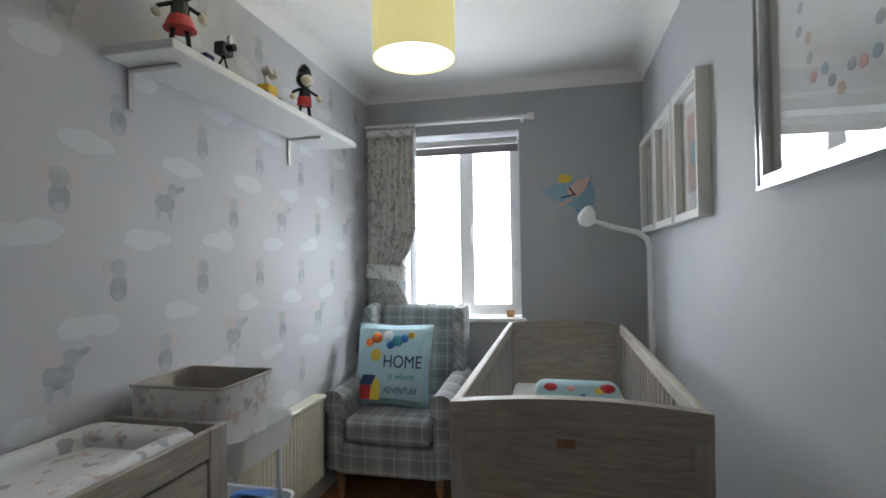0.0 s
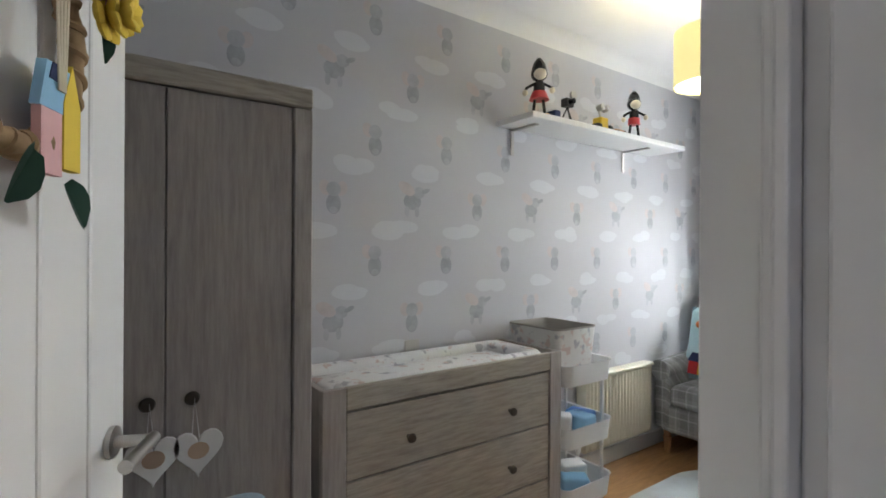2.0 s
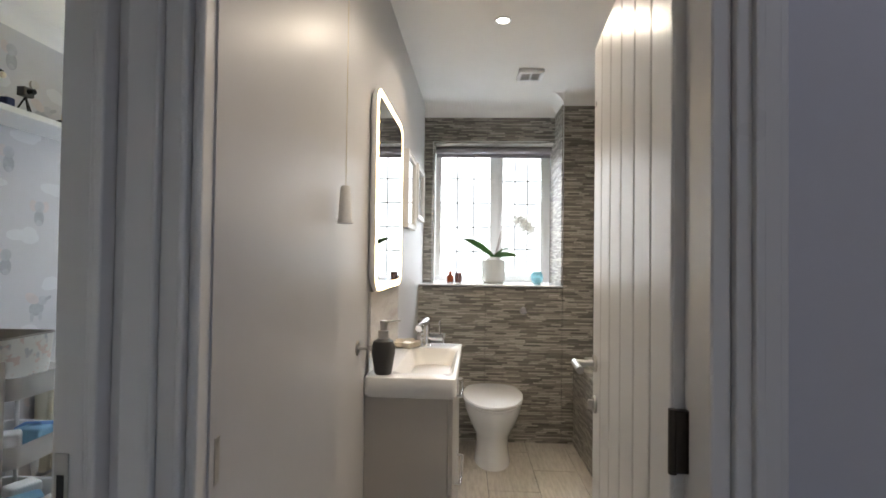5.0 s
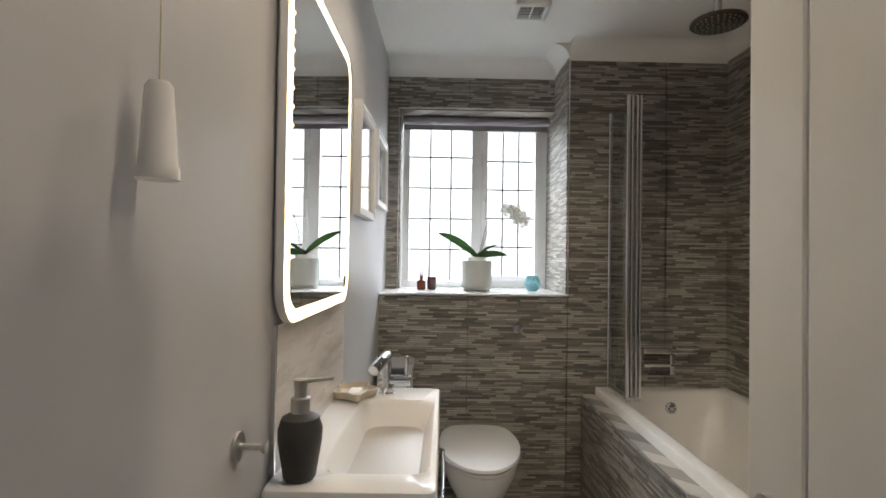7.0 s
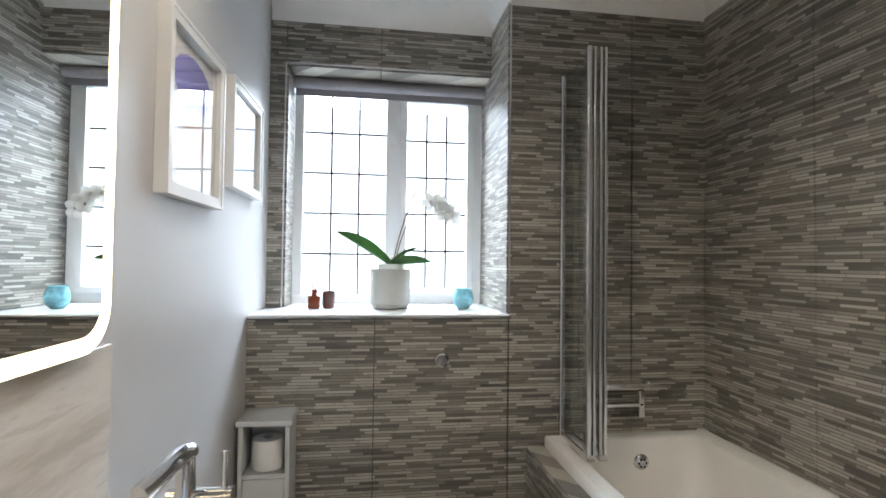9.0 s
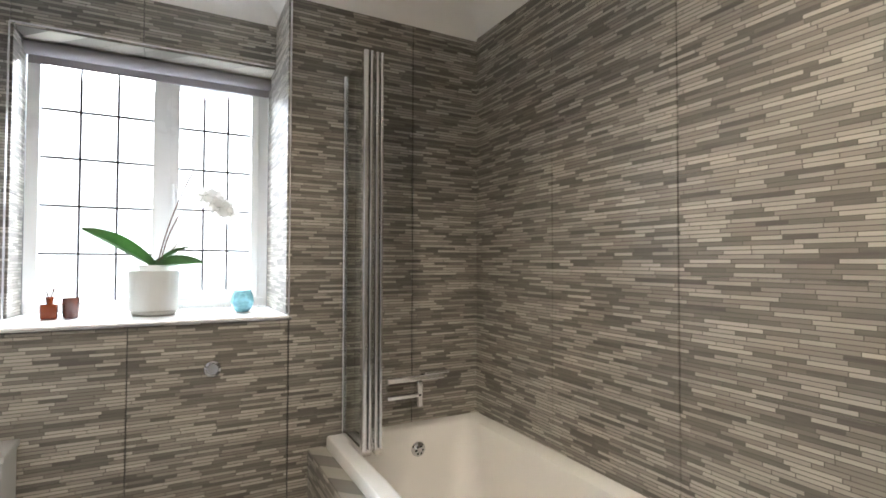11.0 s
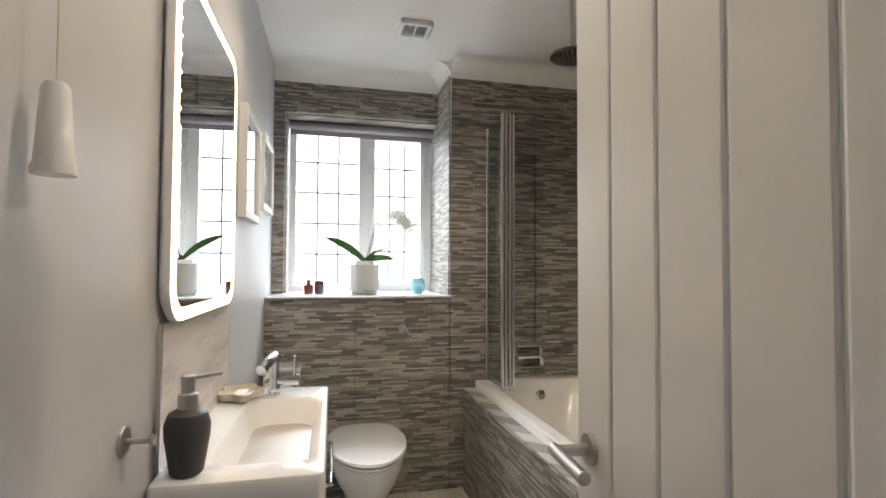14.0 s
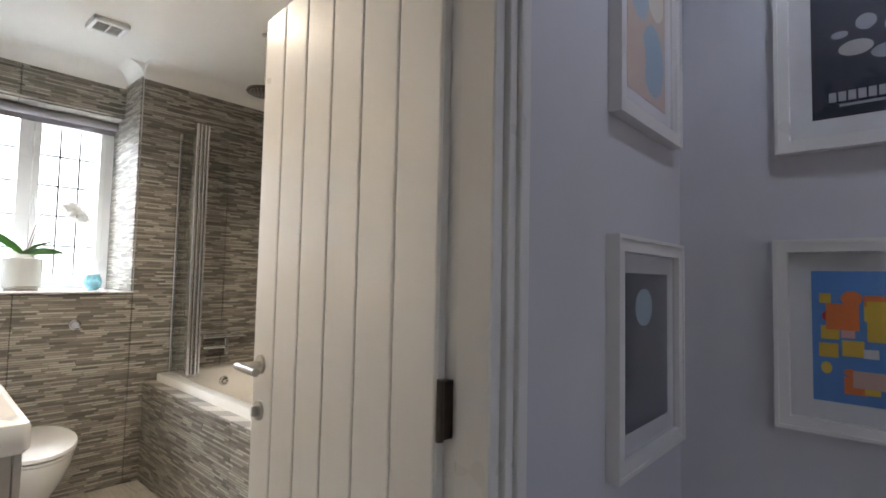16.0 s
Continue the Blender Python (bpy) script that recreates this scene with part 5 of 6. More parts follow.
def figurine(y, label, skirt, s=1.0):
    """A plain standing toy: one mesh of simple solids."""
    x = -0.43
    z = 2.029
    mats = [M_BLACK, C_RED, C_CREAM, C_YEL]
    bm = bmesh.new()
    parts = [(tube([(0, -0.03, 0.02), (0, -0.02, 0.10)], 0.008, 8), 0), (tube([(0, 0.03, 0.02), (0, 0.02, 0.10)], 0.008, 8), 0),
             (ball((0.012, -0.032, 0.012), 0.026, (1.3, 0.9, 0.45), 12, 8), 3), (ball((0.012, 0.032, 0.012), 0.026, (1.3, 0.9, 0.45), 12, 8), 3),
             (lathe([(0, 0.095), (0.05 if skirt else 0.036, 0.095), (0.034, 0.135), (0, 0.14)], 16), 1), (lathe([(0, 0.13), (0.03, 0.13), (0.026, 0.18), (0, 0.19)], 14), 0),
             (tube([(0, -0.025, 0.175), (0.01, -0.065, 0.15), (0.03, -0.075, 0.125)], 0.007, 8), 0), (tube([(0, 0.025, 0.175), (0.02, 0.06, 0.15), (0.04, 0.055, 0.13)], 0.007, 8), 0),
             (ball((0.03, -0.075, 0.12), 0.015, (1, 1, 1), 8, 6), 2), (ball((0.045, 0.055, 0.13), 0.015, (1, 1, 1), 8, 6), 2),
             (ball((0, 0, 0.225), 0.042, (1, 1, 0.95), 14, 10), 0), (ball((0.022, 0, 0.217), 0.033, (0.9, 1, 0.85), 12, 8), 2),
             (lathe([(0, 0.255), (0.036, 0.25), (0.03, 0.275), (0.012, 0.30), (0, 0.302)], 14), 0)]
    for b, mi in parts:
        for f in b.faces:
            f.material_index = mi
        bm = join(bm, b)
    moved(bm, Matrix.Translation((x, y, z)) @ pose(0, 0, 0, 0, 0, -35) @ Matrix.Scale(s, 4))
    return tagged(part("toy_figurine", bm, mats, None, "", True), label, "figurine")


figurine(2.31, "plain toy figurine in black and red standing on the shelf", True, 1.04)
figurine(3.15, "plain toy figurine with yellow feet standing on the shelf", False, 1.0)
tcam = thing("toy_film_camera", "small dark toy film camera on a tripod on the shelf", "toy", at=(-0.42, 2.52, 2.029))
part("body", box(-0.022, 0.022, -0.03, 0.03, 0.095, 0.14, 0.004), M_BLACKMATT, tcam)
part("reel", moved(lathe([(0, 0), (0.024, 0), (0.024, 0.012), (0, 0.012)], 18), pose(0, 0.04, 0.165, 0, 90)), M_STEEL, tcam, "", True)
part("lens", moved(lathe([(0.014, 0), (0.014, 0.03), (0, 0.03)], 14), pose(0.02, -0.005, 0.118, 0, 90)), M_BLACK, tcam, "", True)
for a in (90, 210, 330):
    part("tripod_leg", tube([(0, 0, 0.095), (0.045 * math.cos(radians(a)), 0.045 * math.sin(radians(a)), 0.003)], 0.004, 8), M_BLACK, tcam)
ts = thing("toy_case", "small dark box on the shelf beside the toy camera", "toy", at=(-0.43, 2.42, 2.029))
part("case", box(-0.03, 0.03, -0.02, 0.025, 0, 0.06, 0.004), C_NAVY, ts)
rob = thing("toy_robot", "small yellow and grey tracked toy robot on the shelf", "toy", at=(-0.43, 2.82, 2.029))
part("body", box(-0.03, 0.03, -0.035, 0.035, 0.025, 0.085, 0.005), C_YEL, rob)
for s in (-1, 1):
    part("track", slab(rounded(0.09, 0.045, 0.02, 4), 0, 0.02, 0.003), M_BLACKMATT, rob).matrix_basis = pose(0, s * 0.05 + 0.01, 0.024, 90)
    part("eye", moved(lathe([(0.018, 0), (0.02, 0.035), (0.014, 0.04), (0, 0.036)], 16), pose(0.0, s * 0.024, 0.135, 0, 78)), M_STEEL, rob, "", True)
part("neck", tube([(0, 0, 0.085), (-0.01, 0, 0.13)], 0.007, 8), M_STEEL, rob)
deb = thing("toy_vehicle", "small dark toy vehicle on the shelf", "toy", at=(-0.40, 2.95, 2.029))
part("body", box(-0.02, 0.02, -0.05, 0.05, 0.008, 0.03, 0.006), C_TAN, deb)
for yy in (-0.03, 0.03):
    part("wheel", moved(lathe([(0, -0.022), (0.012, -0.022), (0.012, 0.022), (0, 0.022)], 12), pose(0, yy, 0.012, 0, 90)), M_BLACK, deb, "", True)

# radiator
rd = thing("radiator", "cream ribbed panel radiator on the wallpapered wall", "radiator")
ry0, ry1, rz0, rz1 = 2.80, 3.50, 0.15, 0.61
bm = bmesh.new()
nf = 20
rows = []
for k in range(nf * 4 + 1):
    y = ry0 + 0.02 + (ry1 - ry0 - 0.04) * k / (nf * 4)
    o = (0, 0.010, 0.010, 0)[k % 4]
    rows.append([bm.verts.new((-0.512 + o, y, z)) for z in (rz0 + 0.02, rz1 - 0.03)])
for a, b in zip(rows, rows[1:]):
    bm.faces.new((a[0], b[0], b[1], a[1]))
part("panel", join(bm, box(-0.545, -0.513, ry0, ry1, rz0, rz1 - 0.015, 0.006)), M_CREAM, rd)
part("top_grille", box(-0.575, -0.498, ry0 - 0.004, ry1 + 0.004, rz1 - 0.02, rz1, 0.005), M_CREAM, rd)
part("side_cover", box(-0.575, -0.498, ry0 - 0.004, ry0 + 0.004, rz0 + 0.01, rz1 - 0.0205, 0.003), M_CREAM, rd)
part("wall_bracket", box(WX, -0.545, ry0 + 0.1, ry1 - 0.1, 0.3, 0.36), M_CREAM, rd)
part("valve", join(tube([(-0.53, ry0 - 0.04, 0.0), (-0.53, ry0 - 0.04, 0.20)], 0.007, 8), lathe([(0.012, 0.16), (0.018, 0.2), (0.018, 0.24), (0.012, 0.25), (0, 0.25)], 14, (-0.53, ry0 - 0.04, 0))), M_WHITEMET, rd, "", True)

# trolley and basket
tl = thing("storage_trolley", "white three-tier metal trolley on castors", "trolley", at=(-0.37, 2.425, 0))
for k, z in enumerate((0.115, 0.40, 0.70)):
    bm = bmesh.new()
    rings = [[bm.verts.new((px, py, zz)) for px, py in rounded(w, h, r, 5)] for w, h, r, zz in ((0.36, 0.35, 0.05, z), (0.38, 0.37, 0.055, z + 0.10), (0.39, 0.38, 0.058, z + 0.104), (0.372, 0.362, 0.052, z + 0.10), (0.352, 0.342, 0.048, z + 0.006))]
    for a, b in zip(rings, rings[1:]):
        for q in range(len(a)):
            j = (q + 1) % len(a)
            bm.faces.new((a[q], a[j], b[j], b[q]))
    bm.faces.new(rings[0])
    bm.faces.new(rings[-1])
    part("tray", bm, M_WHITEMET, tl, "", True)
for sx in (-1, 1):
    for sy in (-1, 1):
        part("upright", tube([(sx * 0.12, sy * 0.175, 0.06), (sx * 0.12, sy * 0.175, 0.74)], 0.010, 10), M_WHITEMET, tl, "", True)
        ca = part("castor", join(lathe([(0, -0.012), (0.02, -0.012), (0.022, -0.008), (0.022, 0.008), (0.02, 0.012), (0, 0.012)], 16)), M_STEEL, tl, "", True)
        ca.matrix_basis = pose(sx * 0.15, sy * 0.17, 0.022, 90, 0, 30)
    part("base_bar", tube([(sx * 0.15, -0.17, 0.055), (sx * 0.15, 0.17, 0.055)], 0.010, 10), M_WHITEMET, tl, "", True)
bk = thing("fabric_basket", "white printed fabric storage basket with grey lining on the trolley", "basket", at=(-0.375, 2.352, 0.708))
bm = bmesh.new()
rings = [[bm.verts.new((px, py, zz)) for px, py in rounded(w, h, 0.03, 4)] for w, h, zz in ((0.30, 0.26, 0.0), (0.345, 0.29, 0.265), (0.335, 0.28, 0.267))]
for a, b in zip(rings, rings[1:]):
    for q in range(len(a)):
        bm.faces.new((a[q], a[(q + 1) % len(a)], b[(q + 1) % len(a)], b[q]))
bm.faces.new(rings[0])
part("outer", bm, M_BASKET, bk, "", True)
bm = bmesh.new()
rings = [[bm.verts.new((px, py, zz)) for px, py in rounded(w, h, 0.028, 4)] for w, h, zz in ((0.334, 0.279, 0.268), (0.295, 0.255, 0.05))]
for q in range(len(rings[0])):
    bm.faces.new((rings[0][q], rings[0][(q + 1) % len(rings[0])], rings[1][(q + 1) % len(rings[0])], rings[1][q]))
bm.faces.new(rings[1])
part("lining", bm, M_LINING, bk, "", True)
part("rim", tube([(px, py, 0.268) for px, py in rounded(0.342, 0.287, 0.03, 4)], 0.005, 6, True), M_LINING, bk)
for k, (dx, dy, z, m) in enumerate(((0.08, 0.05, 0.41, C_LBLUE), (0.05, 0.09, 0.41, C_BLUE), (0.02, -0.05, 0.41, C_WHITE), (0.07, 0.02, 0.125, C_LBLUE), (0.0, 0.08, 0.125, C_WHITE))):
    b = tagged(part("nappy_pack", box(-0.07, 0.07, -0.05, 0.05, 0, 0.11 if k != 3 else 0.08, 0.015, 3), m, None, "", True), "soft folded pack in the trolley tray", "pack", "packs in the trolley")
    b.matrix_world = pose(-0.37 + dx, 2.425 + dy, z, 0, 0, 17 * k)

tagged(part("rug", slab(rounded(0.85, 1.05, 0.3, 8), 0.001, 0.022, 0.008), M_RUG, None, "", True), "pale blue fluffy rug on the wood floor", "rug").matrix_world = pose(0.20, 3.05, 0)

# ceiling lamp
cl = thing("ceiling_pendant", "pale yellow drum pendant shade, lit", "ceiling light", at=(0.28, 2.64, 0))
m_sh = N("yellow_shade")
m_sh.b.inputs["Base Color"].default_value = (0.72, 0.66, 0.34, 1)
m_sh.b.inputs["Subsurface Weight"].default_value = 0.0
m_sh.b.inputs["Emission Color"].default_value = (0.95, 0.85, 0.38, 1)
m_sh.b.inputs["Emission Strength"].default_value = 0.55
m_sh.set(Roughness=0.9)
part("shade", lathe([(0.148, 2.085), (0.150, 2.085), (0.150, 2.325), (0.148, 2.325), (0.146, 2.325), (0.146, 2.085), (0.148, 2.085)], 48), m_sh.m, cl, "pale yellow fabric drum shade", True)
part("diffuser", lathe([(0, 2.098), (0.1455, 2.098), (0.1455, 2.101), (0, 2.101)], 48), M_BULB, cl, "glowing white diffuser")
part("cord", tube([(0, 0, 2.102), (0, 0, CEIL)], 0.003, 8), C_WHITE, cl)
part("ceiling_rose", lathe([(0, CEIL - 0.03), (0.02, CEIL - 0.03), (0.045, CEIL - 0.008), (0.047, CEIL)], 24), M_UPVC, cl, "", True)

# curtain, pole, blind
ct = thing("curtain", "pale printed curtain gathered in a tieback", "curtain")
bm = bmesh.new()
rows = []
for zi in range(31):
    z = 0.96 + 1.35 * zi / 30
    t = (z - 1.27) / 1.0
    pinch = math.exp(-((z - 1.27) / 0.16) ** 2)
    lo, hi = -0.555, -0.19 - 0.12 * pinch - (0.04 if z < 1.27 else 0.0)
    row = []
    for k in range(61):
        u = k / 60
        row.append(bm.verts.new((lo + (hi - lo) * u, 4.315 + 0.028 * (1 - 0.5 * pinch) * math.sin(2 * math.pi * 8 * u + 0.5 * math.sin(3 * z)), z)))
    rows.append(row)
for a, b in zip(rows, rows[1:]):
    for k in range(60):
        bm.faces.new((a[k], a[k + 1], b[k + 1], b[k]))
part("drape", bm, M_CURTAIN, ct, "", True)
part("heading", box(-0.56, -0.19, 4.275, 4.35, 2.235, 2.29, 0.02, 3), M_CURTAIN, ct, "", True)
part("tieback", moved(ring(rounded(0.31, 0.10, 0.05, 6), rounded(0.295, 0.085, 0.042, 6), -0.05, 0.05), pose(-0.42, 4.315, 1.27, 0, 6)), M_CURTAIN, ct, "", True)
pl = thing("curtain_pole", "white curtain pole over the window", "curtain pole")
part("pole", tube([(-0.57, 4.315, 2.318), (0.60, 4.315, 2.318)], 0.014, 14), M_GLOSS, pl, "", True)
part("finial", lathe([(0, 0), (0.022, 0), (0.026, 0.02), (0.022, 0.04), (0, 0.04)], 18), M_GLOSS, pl, "", True).matrix_basis = pose(0.60, 4.315, 2.318, 0, 90)
part("bracket", box(0.545, 0.565, 4.315, NY, 2.295, 2.315, 0.003), M_GLOSS, pl)
nb = thing("roller_blind_nursery", "dark grey blind pulled up at the window head", "blind")
part("hem", box(-0.29, 0.52, 4.43, 4.445, 2.11, 2.165, 0.004), M_BLIND, nb)
part("fold", box(-0.29, 0.52, 4.42, 4.455, 2.17, 2.215, 0.01, 2), M_PALEGREY, nb)
for nm, lb, x, w, h, m in (("sill_ornament", "small white ornament on the sill", 0.12, 0.08, 0.09, C_WHITE), ("sill_ornament", "small pink ornament on the sill", -0.12, 0.07, 0.10, C_PINK), ("sill_ornament", "small tan ornament on the sill", 0.45, 0.06, 0.05, C_TAN)):
    o = tagged(part(nm, box(-w / 2, w / 2, -0.02, 0.02, 0, h, 0.012, 3), m, None, "", True), lb, "ornament")
    o.matrix_world = pose(x, 4.44, 0.946)

# wall clock: a plain cut-out board
ck = thing("wall_clock", "cut-out dusty blue and peach wooden wall clock", "clock")
mm = Matrix.Translation((0.865, NY, 1.79)) @ FACE_NY
part("body", moved(slab([(-0.19, 0.02), (-0.10, 0.06), (-0.02, 0.075), (0.06, 0.10), (0.17, 0.125), (0.13, 0.08), (0.16, 0.03), (0.165, -0.06), (0.13, -0.14), (0.05, -0.13), (0.02, -0.09), (-0.06, -0.06), (-0.10, -0.03)], 0.002, 0.014, 0.002), mm), C_CLOCKB, ck)
part("panel", moved(slab([(-0.02, 0.03), (0.05, 0.09), (0.14, 0.11), (0.10, 0.02), (0.05, -0.03), (0.0, -0.02)], 0.014, 0.019, 0.001), mm), C_CLOCKP, ck)
part("cap", moved(slab([(-0.03 + 0.045 * math.cos(k * math.pi / 8), 0.10 + 0.03 * math.sin(k * math.pi / 8)) for k in range(16)], 0.014, 0.018, 0.001), mm), C_YEL2, ck)
part("lower_band", moved(slab([(-0.08, -0.07), (0.01, -0.03), (0.02, -0.05), (-0.06, -0.09)], 0.014, 0.018, 0.001), mm), C_CLOCKP, ck)
part("hand", moved(join(moved(box(-0.09, 0.01, -0.004, 0.004, 0.021, 0.023), pose(0.03, -0.01, 0, 0, 0, 12)), moved(box(-0.06, 0.01, -0.005, 0.005, 0.023, 0.025), pose(0.03, -0.01, 0, 0, 0, -55))), mm), M_BLACK, ck)

mon = thing("cot_lamp", "white gooseneck lamp with small round head above the cot", "lamp")
part("pole", tube([(1.275, 3.84, 0.0), (1.275, 3.84, 1.40), (1.26, 3.84, 1.455), (1.21, 3.83, 1.49), (1.10, 3.80, 1.515), (0.95, 3.75, 1.56)], [0.016, 0.016, 0.016, 0.015, 0.014, 0.011], 14), M_WHITEMET, mon, "", True)
part("head", moved(lathe([(0, 0), (0.028, 0.003), (0.043, 0.02), (0.048, 0.045), (0.035, 0.085), (0.014, 0.11), (0, 0.112)], 26), pose(0.925, 3.74, 1.53, 20, 15)), M_WHITEMET, mon, "", True)
part("foot", lathe([(0, 0.012), (0.10, 0.012), (0.105, 0.006), (0.105, 0)], 28, (1.21, 3.84, 0)), M_WHITEMET, mon, "", True)
for k, (yy, art, bl) in enumerate(((3.13, C_ART2, [(-0.4, 0.5, -0.4, 0.3, C_TEAL)]), (3.58, C_ART3, [(-0.5, 0.4, -0.3, 0.5, C_ART2)]), (4.03, C_ART1, [(-0.4, 0.4, -0.5, 0.4, C_MOUNT)]))):
    picture("framed_print", ("small print with rose panel in a deep white frame", "small tan print in a deep white frame", "small blue-grey print in a deep white frame")[k], Matrix.Translation((EX, yy, 1.785)) @ FACE_NX, 0.40, 0.555, 0.03, 0.085, art, bl, 0.045)
picture("large_framed_print", "large print with an oval wreath in a silver-white frame", Matrix.Translation((EX, 2.00, 1.93)) @ FACE_NX, 0.76, 0.80, 0.03, 0.02, C_MOUNT, [(-0.02 + 0.5 * math.cos(k * 0.2) * (1 + 0.10 * (k % 3)) - 0.045, -0.02 + 0.5 * math.cos(k * 0.2) * (1 + 0.10 * (k % 3)) + 0.045, 0.62 * math.sin(k * 0.2) * (1 + 0.08 * (k % 3)) - 0.03, 0.62 * math.sin(k * 0.2) * (1 + 0.08 * (k % 3)) + 0.045, (C_PINK, C_ART1, M_PGREY, C_ART3, M_PGREY2)[k % 5]) for k in range(32)], 0.04, M_ALU)

# wreath on the nursery door
wr = new("door_wreath")
tagged(wr, "jute rope wreath with felt flowers hung on the door", "wreath")
wr.matrix_world = door_n.matrix_world @ pose(0.43, -0.022, 1.60, 90)
R = 0.135
part("rope", tube([((R + 0.004 * math.sin(9 * a)) * math.cos(a), (R + 0.004 * math.sin(9 * a)) * math.sin(a), 0.020) for a in [2 * math.pi * k / 60 for k in range(60)]], [0.013 + 0.001 * (k % 2) for k in range(60)], 12, True), M_ROPE, wr, "", True)
part("rope_twist", tube([((R + 0.012 * math.cos(26 * a)) * math.cos(a), (R + 0.012 * math.cos(26 * a)) * math.sin(a), 0.020 + 0.012 * math.sin(26 * a)) for a in [2 * math.pi * k / 400 for k in range(400)]], 0.006, 6, True), M_ROPE, wr, "", True)
for u, w, r, m in ((0.085, 0.135, 0.062, C_LBLUE), (0.13, 0.115, 0.042, C_PINK), (0.15, 0.075, 0.045, C_YEL2), (-0.10, 0.12, 0.045, C_RED)):
    for q in range(3):
        bm = bmesh.new()
        for j in range(7):
            bm = join(bm, moved(ball((r * (0.55 - 0.14 * q), 0, 0), r * 0.45, (1, 0.8, 0.35), 8, 6), pose(0, 0, 0.012 * q, 0, -18 - 14 * q, 51 * j + 20 * q)))
        part("petals", moved(bm, pose(u, w, 0.045)), m, wr, "felt flower", True)
for a, b in (((-0.02, 0.10), (-0.10, 0.08)), ((0.15, 0.07), (0.165, 0.01)), ((0.0, -0.14), (-0.05, -0.20)), ((0.06, -0.17), (0.11, -0.22))):
    part("felt_leaf", leaf([(a[0] + (b[0] - a[0]) * t, a[1] + (b[1] - a[1]) * t, 0.045) for t in (0, 0.25, 0.5, 0.75, 1)], 0.022), C_GREEN, wr)
for k in range(4):
    part("string", tube([(0.05 + 0.012 * k, 0.15, 0.04), (0.06 + 0.004 * k, -0.06, 0.04)], 0.0018, 6), C_CREAM, wr)
part("house_front", slab([(0.03, -0.16), (0.075, -0.16), (0.075, -0.08), (0.03, -0.08)], 0.026, 0.036), C_PINK, wr)
part("house_side", slab([(0.075, -0.15), (0.115, -0.15), (0.115, -0.07), (0.095, -0.02), (0.075, -0.07)], 0.026, 0.038), C_YEL2, wr)
part("house_roof", slab([(0.025, -0.085), (0.08, -0.085), (0.09, -0.03), (0.04, -0.03)], 0.026, 0.037), C_LBLUE, wr)
part("house_window", slab([(0.043, -0.05), (0.068, -0.05), (0.075, -0.03), (0.05, -0.03)], 0.0372, 0.0385), C_NAVY, wr)

# ---------- landing ----------
mmA = Matrix.Translation((2.82, HALL_N, 1.98)) @ FACE_NY
picture("landing_print", "pale faded print in a white frame on the landing", mmA, 0.45, 0.58, 0.035, 0.05, C_ART3, [(-0.9, 0.1, 0.0, 0.95, C_ART1), (-0.3, 0.9, -0.9, 0.1, C_CLOCKB), (-0.9, -0.1, -0.9, -0.1, C_ART3), (0.0, 0.9, 0.2, 0.8, C_CREAM)])
picture("landing_print", "dark print in a white frame on the landing", Matrix.Translation((2.82, HALL_N, 1.11)) @ FACE_NY, 0.47, 0.56, 0.035, 0.05, C_ART5, [(-0.6, 0.2, 0.3, 0.8, C_ART1)])
picture("landing_print", "black poster with grey shapes in a white frame", Matrix.Translation((HALL_E, 0.405, 1.938)) @ FACE_NX, 0.45, 0.58, 0.03, 0.05, C_ART5, [(u, u + du, v, v + dv, m) for u, du, v, dv, m in ((-0.1, 0.22, 0.45, 0.35, M_STEEL), (0.2, 0.3, 0.5, 0.25, M_PGREY), (0.25, 0.16, 0.1, 0.35, M_STEEL), (-0.35, 0.3, 0.05, 0.2, M_PGREY), (-0.6, 0.5, -0.25, 0.2, M_STEEL), (-0.15, 0.5, -0.35, 0.18, M_PGREY), (0.3, 0.45, -0.2, 0.14, M_STEEL), (-0.7, 0.25, 0.0, 0.1, M_PGREY), (0.05, 0.15, -0.05, 0.2, C_MOUNT), (0.5, 0.3, 0.2, 0.2, M_PGREY))], bars=[(-0.75 + 0.14 * k, -0.64 + 0.14 * k, -0.8, -0.68, M_PGREY2) for k in range(11)] + [(-0.6, 0.6, -0.87, -0.84, M_PGREY)])
shapes = []
rs = random.Random(11)
for gx in range(6):
    for gy in range(6):
        u, v = -0.88 + gx * 0.3 + rs.uniform(-0.03, 0.03), -0.85 + gy * 0.27 + rs.uniform(-0.03, 0.03)
        if rs.random() < 0.72:
            shapes.append((u, u + rs.uniform(0.12, 0.30), v, v + rs.uniform(0.10, 0.26), rs.choice((C_YEL, C_ORANGE, C_YEL2, C_YEL2, C_MOUNT, C_BLUE, C_PINK, C_RED))))
picture("landing_print", "bright blue and orange print in a white frame", Matrix.Translation((HALL_E, 0.41, 1.153)) @ FACE_NX, 0.46, 0.498, 0.03, 0.05, C_ART6, shapes[::3], bars=[q for k, q in enumerate(shapes) if k % 3] + [(-0.25, 0.35, -0.05, 0.55, C_YEL), (-0.8, -0.35, 0.1, 0.5, C_ORANGE), (-0.45, 0.2, -0.75, -0.5, C_CLOCKP)])
sp = thing("ceiling_spotlight_or_fill", "recessed landing ceiling spotlight", "ceiling light", at=(2.62, 0.32, CEIL))
part("rim", lathe([(0.032, -0.004), (0.043, -0.006), (0.046, 0.0)], 28), M_UPVC, sp, "", True)
part("lens", lathe([(0, -0.003), (0.031, -0.003)], 24), M_SPOT, sp)

# ---------- tiles and floor boards ----------
cache = {}


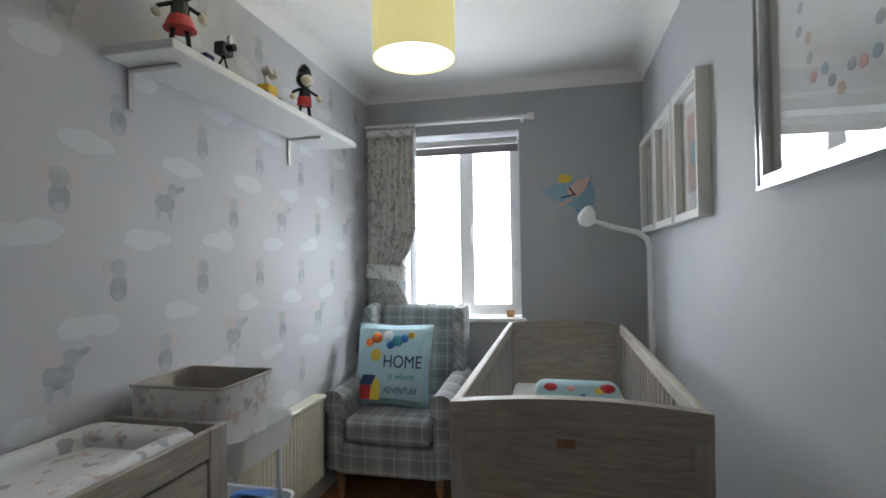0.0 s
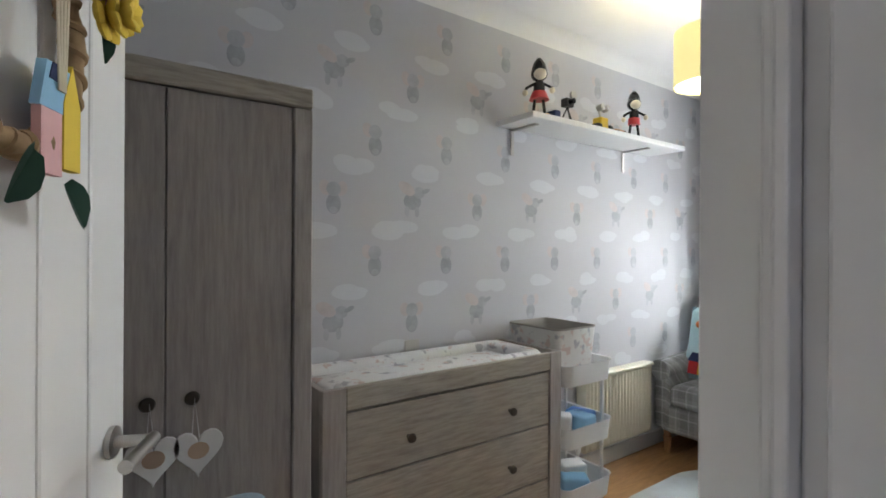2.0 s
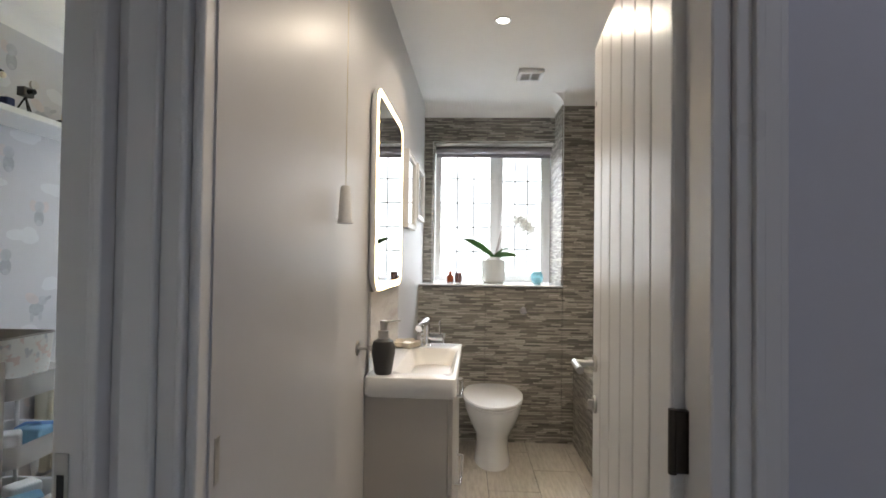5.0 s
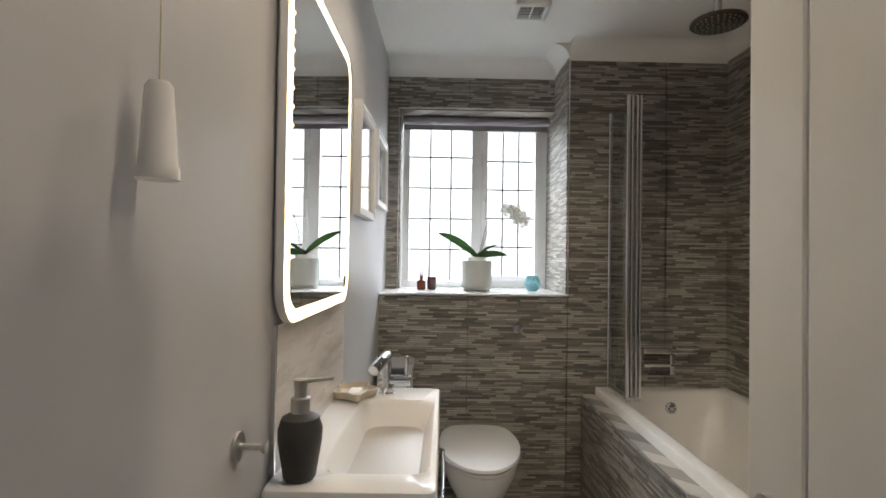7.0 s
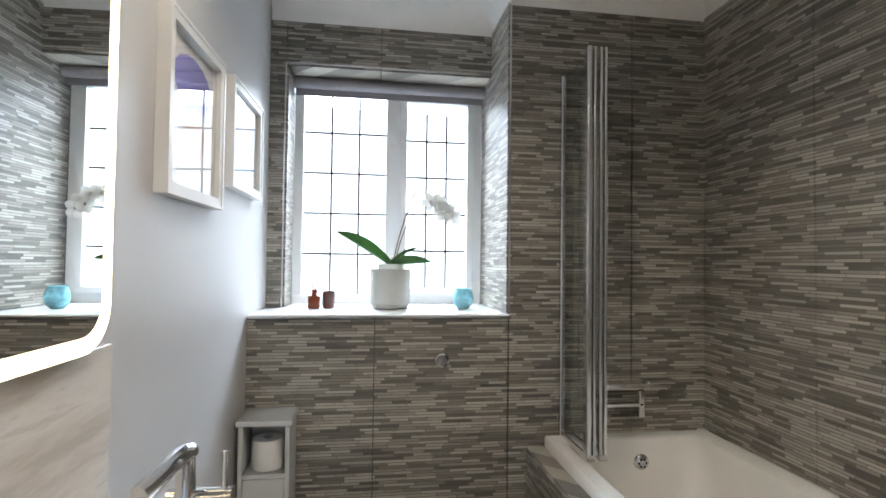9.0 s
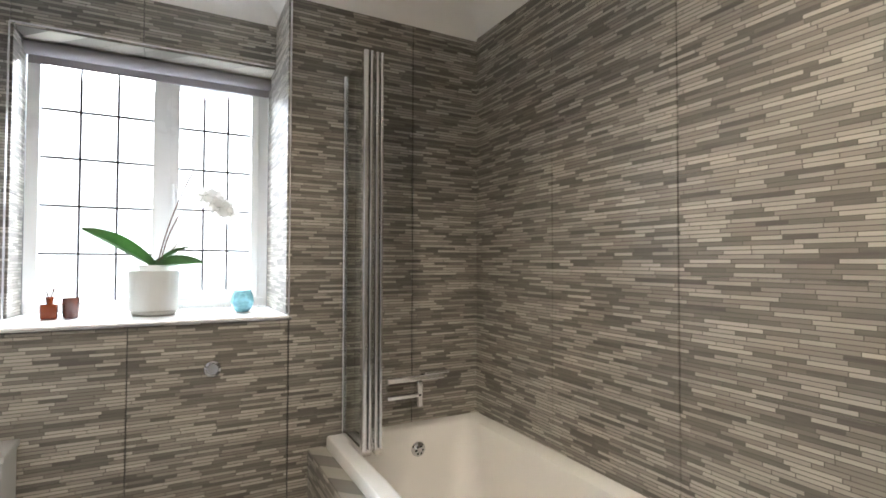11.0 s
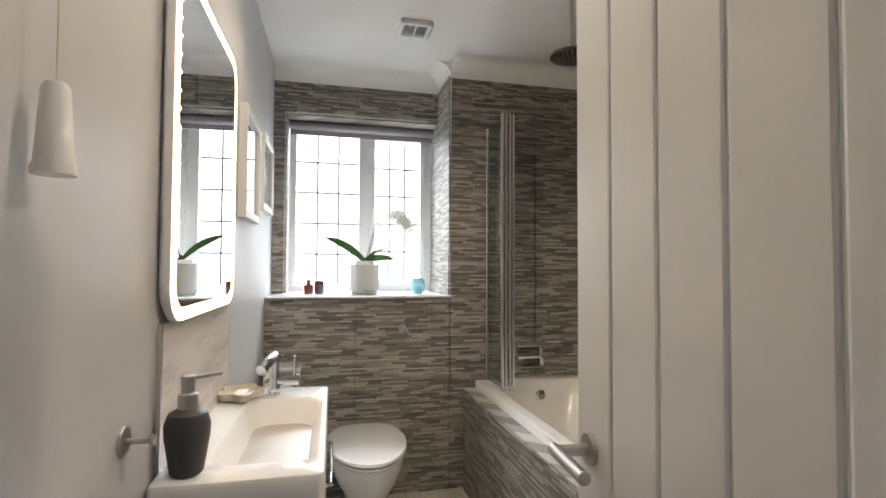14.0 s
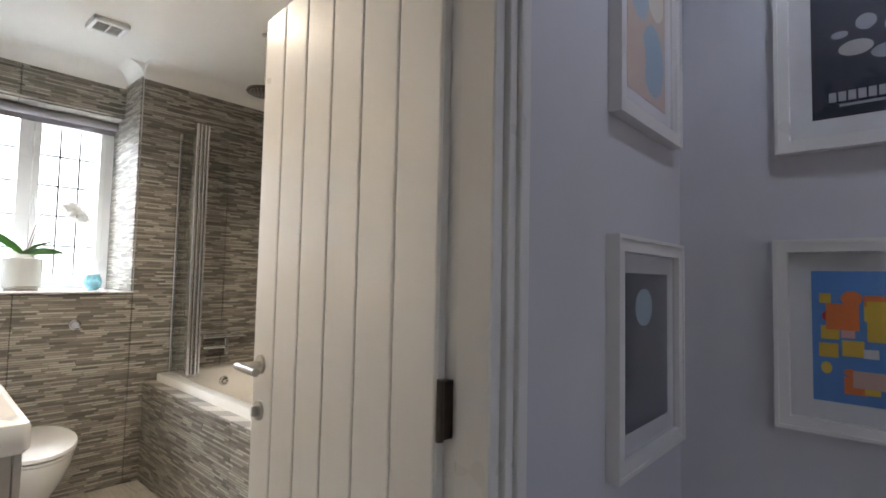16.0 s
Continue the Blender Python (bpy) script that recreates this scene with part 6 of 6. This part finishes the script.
def tile_mesh(w, h, axis):
    """One bevelled tile facing -x, -y or other, shared between equal sizes; origin at its low corner."""
    key = (round(w, 3), round(h, 3), axis)
    if key not in cache:
        g, th, b = 0.0019, 0.0095, 0.0012
        bm = bmesh.new()
        q = g if axis == "floor" else 0.0004
        c = b if axis == "floor" else 0.0006
        o = [(g, q), (w - g, q), (w - g, h - q), (g, h - q)]
        i = [(g + b, q + c), (w - g - b, q + c), (w - g - b, h - q - c), (g + b, h - q - c)]
        A = [bm.verts.new((u, 0, v)) for u, v in o]
        B = [bm.verts.new((u, -th + b, v)) for u, v in o]
        C = [bm.verts.new((u, -th, v)) for u, v in i]
        for P, Q in ((A, B), (B, C)):
            for k in range(4):
                bm.faces.new((P[k], P[(k + 1) % 4], Q[(k + 1) % 4], Q[k]))
        bm.faces.new(C)
        cache[key] = mesh("tile", bm, M_FLOORT if axis == "floor" else M_TILE)
    return cache[key]


def tiles(parent, m, us, vs, axis="wall"):
    """Fill a rectangle cut at us and vs with tiles; m maps (u, out, v)."""
    for a, b in zip(us, us[1:]):
        for c, d in zip(vs, vs[1:]):
            o = new("tile", tile_mesh(b - a, d - c, axis))
            o.parent = parent
            o.matrix_world = m @ pose(a, 0, c)


def surface(name, label):
    return tagged(thing(name, label, ""), kind="structure")


ZJ = [0.0, 0.13, 0.433, 0.735, 1.038, 1.341, 1.643, 1.946, 2.248, 2.51]
t = surface("tiling_east", "grey strip-stone tiles on the bath wall")
tiles(t, Matrix.Translation((BE, 0, 0)) @ pose(0, 0, 0, 0, 0, -90) @ Matrix.Translation((-BF, 0, 0)), [0, 0.575, 1.145, 1.72, 2.30, BF - 0.99], ZJ)
t = surface("tiling_north", "grey strip-stone tiles on the window wall")
tiles(t, Matrix.Translation((0, BF + 0.0115, 0)), [2.49, 3.05, BE], ZJ)
tiles(t, Matrix.Translation((0, BF + 0.0115, 0)), [BW - 0.012, 1.923, 2.489], [0, 0.32, 0.628, 0.86, 1.148])
tiles(t, Matrix.Translation((0, BU + 0.0115, 0)), [BW - 0.008, 1.50], [1.162, 1.341, 1.643, 1.946, 2.248, 2.51])
tiles(t, Matrix.Translation((0, BU + 0.0115, 0)), [1.50, 1.94, 2.489], [2.302, 2.51])
side = Matrix.Translation((2.4885, 0, 0)) @ pose(0, 0, 0, 0, 0, -90)
tiles(t, side @ Matrix.Translation((-4.399, 0, 0)), [0, 4.399 - BF - 0.002], [1.162, 1.341, 1.643, 1.946, 2.248, 2.298])
tiles(t, side @ Matrix.Translation((-BU, 0, 0)), [0, BU - BF - 0.002], [2.30, 2.51])
tiles(t, Matrix.Translation((1.501, 0, 0)) @ pose(0, 0, 0, 0, 0, 90), [BU + 0.002, 4.399], [1.162, 1.341, 1.643, 1.946, 2.248, 2.298])
top = Matrix(((1, 0, 0, 0), (0, 0, 1, 0), (0, 1, 0, 2.299), (0, 0, 0, 1)))
tiles(t, top, [1.512, 1.94, 2.478], [BU + 0.002, 4.399])
t = surface("tiling_bath_panel", "grey strip-stone tiles on the bath panel")
tiles(t, Matrix.Translation((2.5815, 0, 0)) @ pose(0, 0, 0, 0, 0, -90) @ Matrix.Translation((-BF, 0, 0)), [0, 0.59, 1.19, 1.79, 2.39, BF - 0.99], [0, 0.285, 0.587])
led = Matrix(((1, 0, 0, 0), (0, 0, 1, 0), (0, -1, 0, 0.5865), (0, 0, 0, 1)))
tiles(t, led, [2.573, 2.649], [1.0, 1.5, 2.09, 2.69, 3.29, BF])
t = surface("floor_bathroom", "pale wood-effect floor tiles")
fl = Matrix(((1, 0, 0, 0), (0, 0, 1, 0), (0, -1, 0, -0.010), (0, 0, 0, 1)))
for k, (a, b) in enumerate(((BW, 1.62), (1.62, 1.92), (1.92, 2.22), (2.22, 2.5), (2.5, 2.582))):
    off = 0.3 if k % 2 else 0.0
    tiles(t, fl, [a, b], [0.94] + [y for y in (1.30 + off, 1.90 + off, 2.50 + off, 3.10 + off, 3.70 + off) if y < BF - 0.05] + [BF + 0.01], "floor")
t = surface("floor_nursery", "warm brown laminate floor boards")
PW = 0.193
for k in range(10):
    x = WX + PW * k
    if x > EX:
        break
    yy = 0.0
    cuts = [0.0] + [c for c in (0.45 + 0.37 * (k % 3), 1.65 + 0.37 * (k % 3), 2.85 + 0.37 * (k % 3)) if c < NY] + [NY]
    for a, b in zip(cuts, cuts[1:]):
        key = ("plank", round(b - a, 3))
        if key not in cache:
            cache[key] = mesh("plank", box(0.0006, PW - 0.0006, 0.0006, b - a - 0.0006, -0.012, 0.0, 0.001), M_FLOORW)
        o = new("plank", cache[key])
        o.parent = t
        o.matrix_world = pose(x, a, 0)
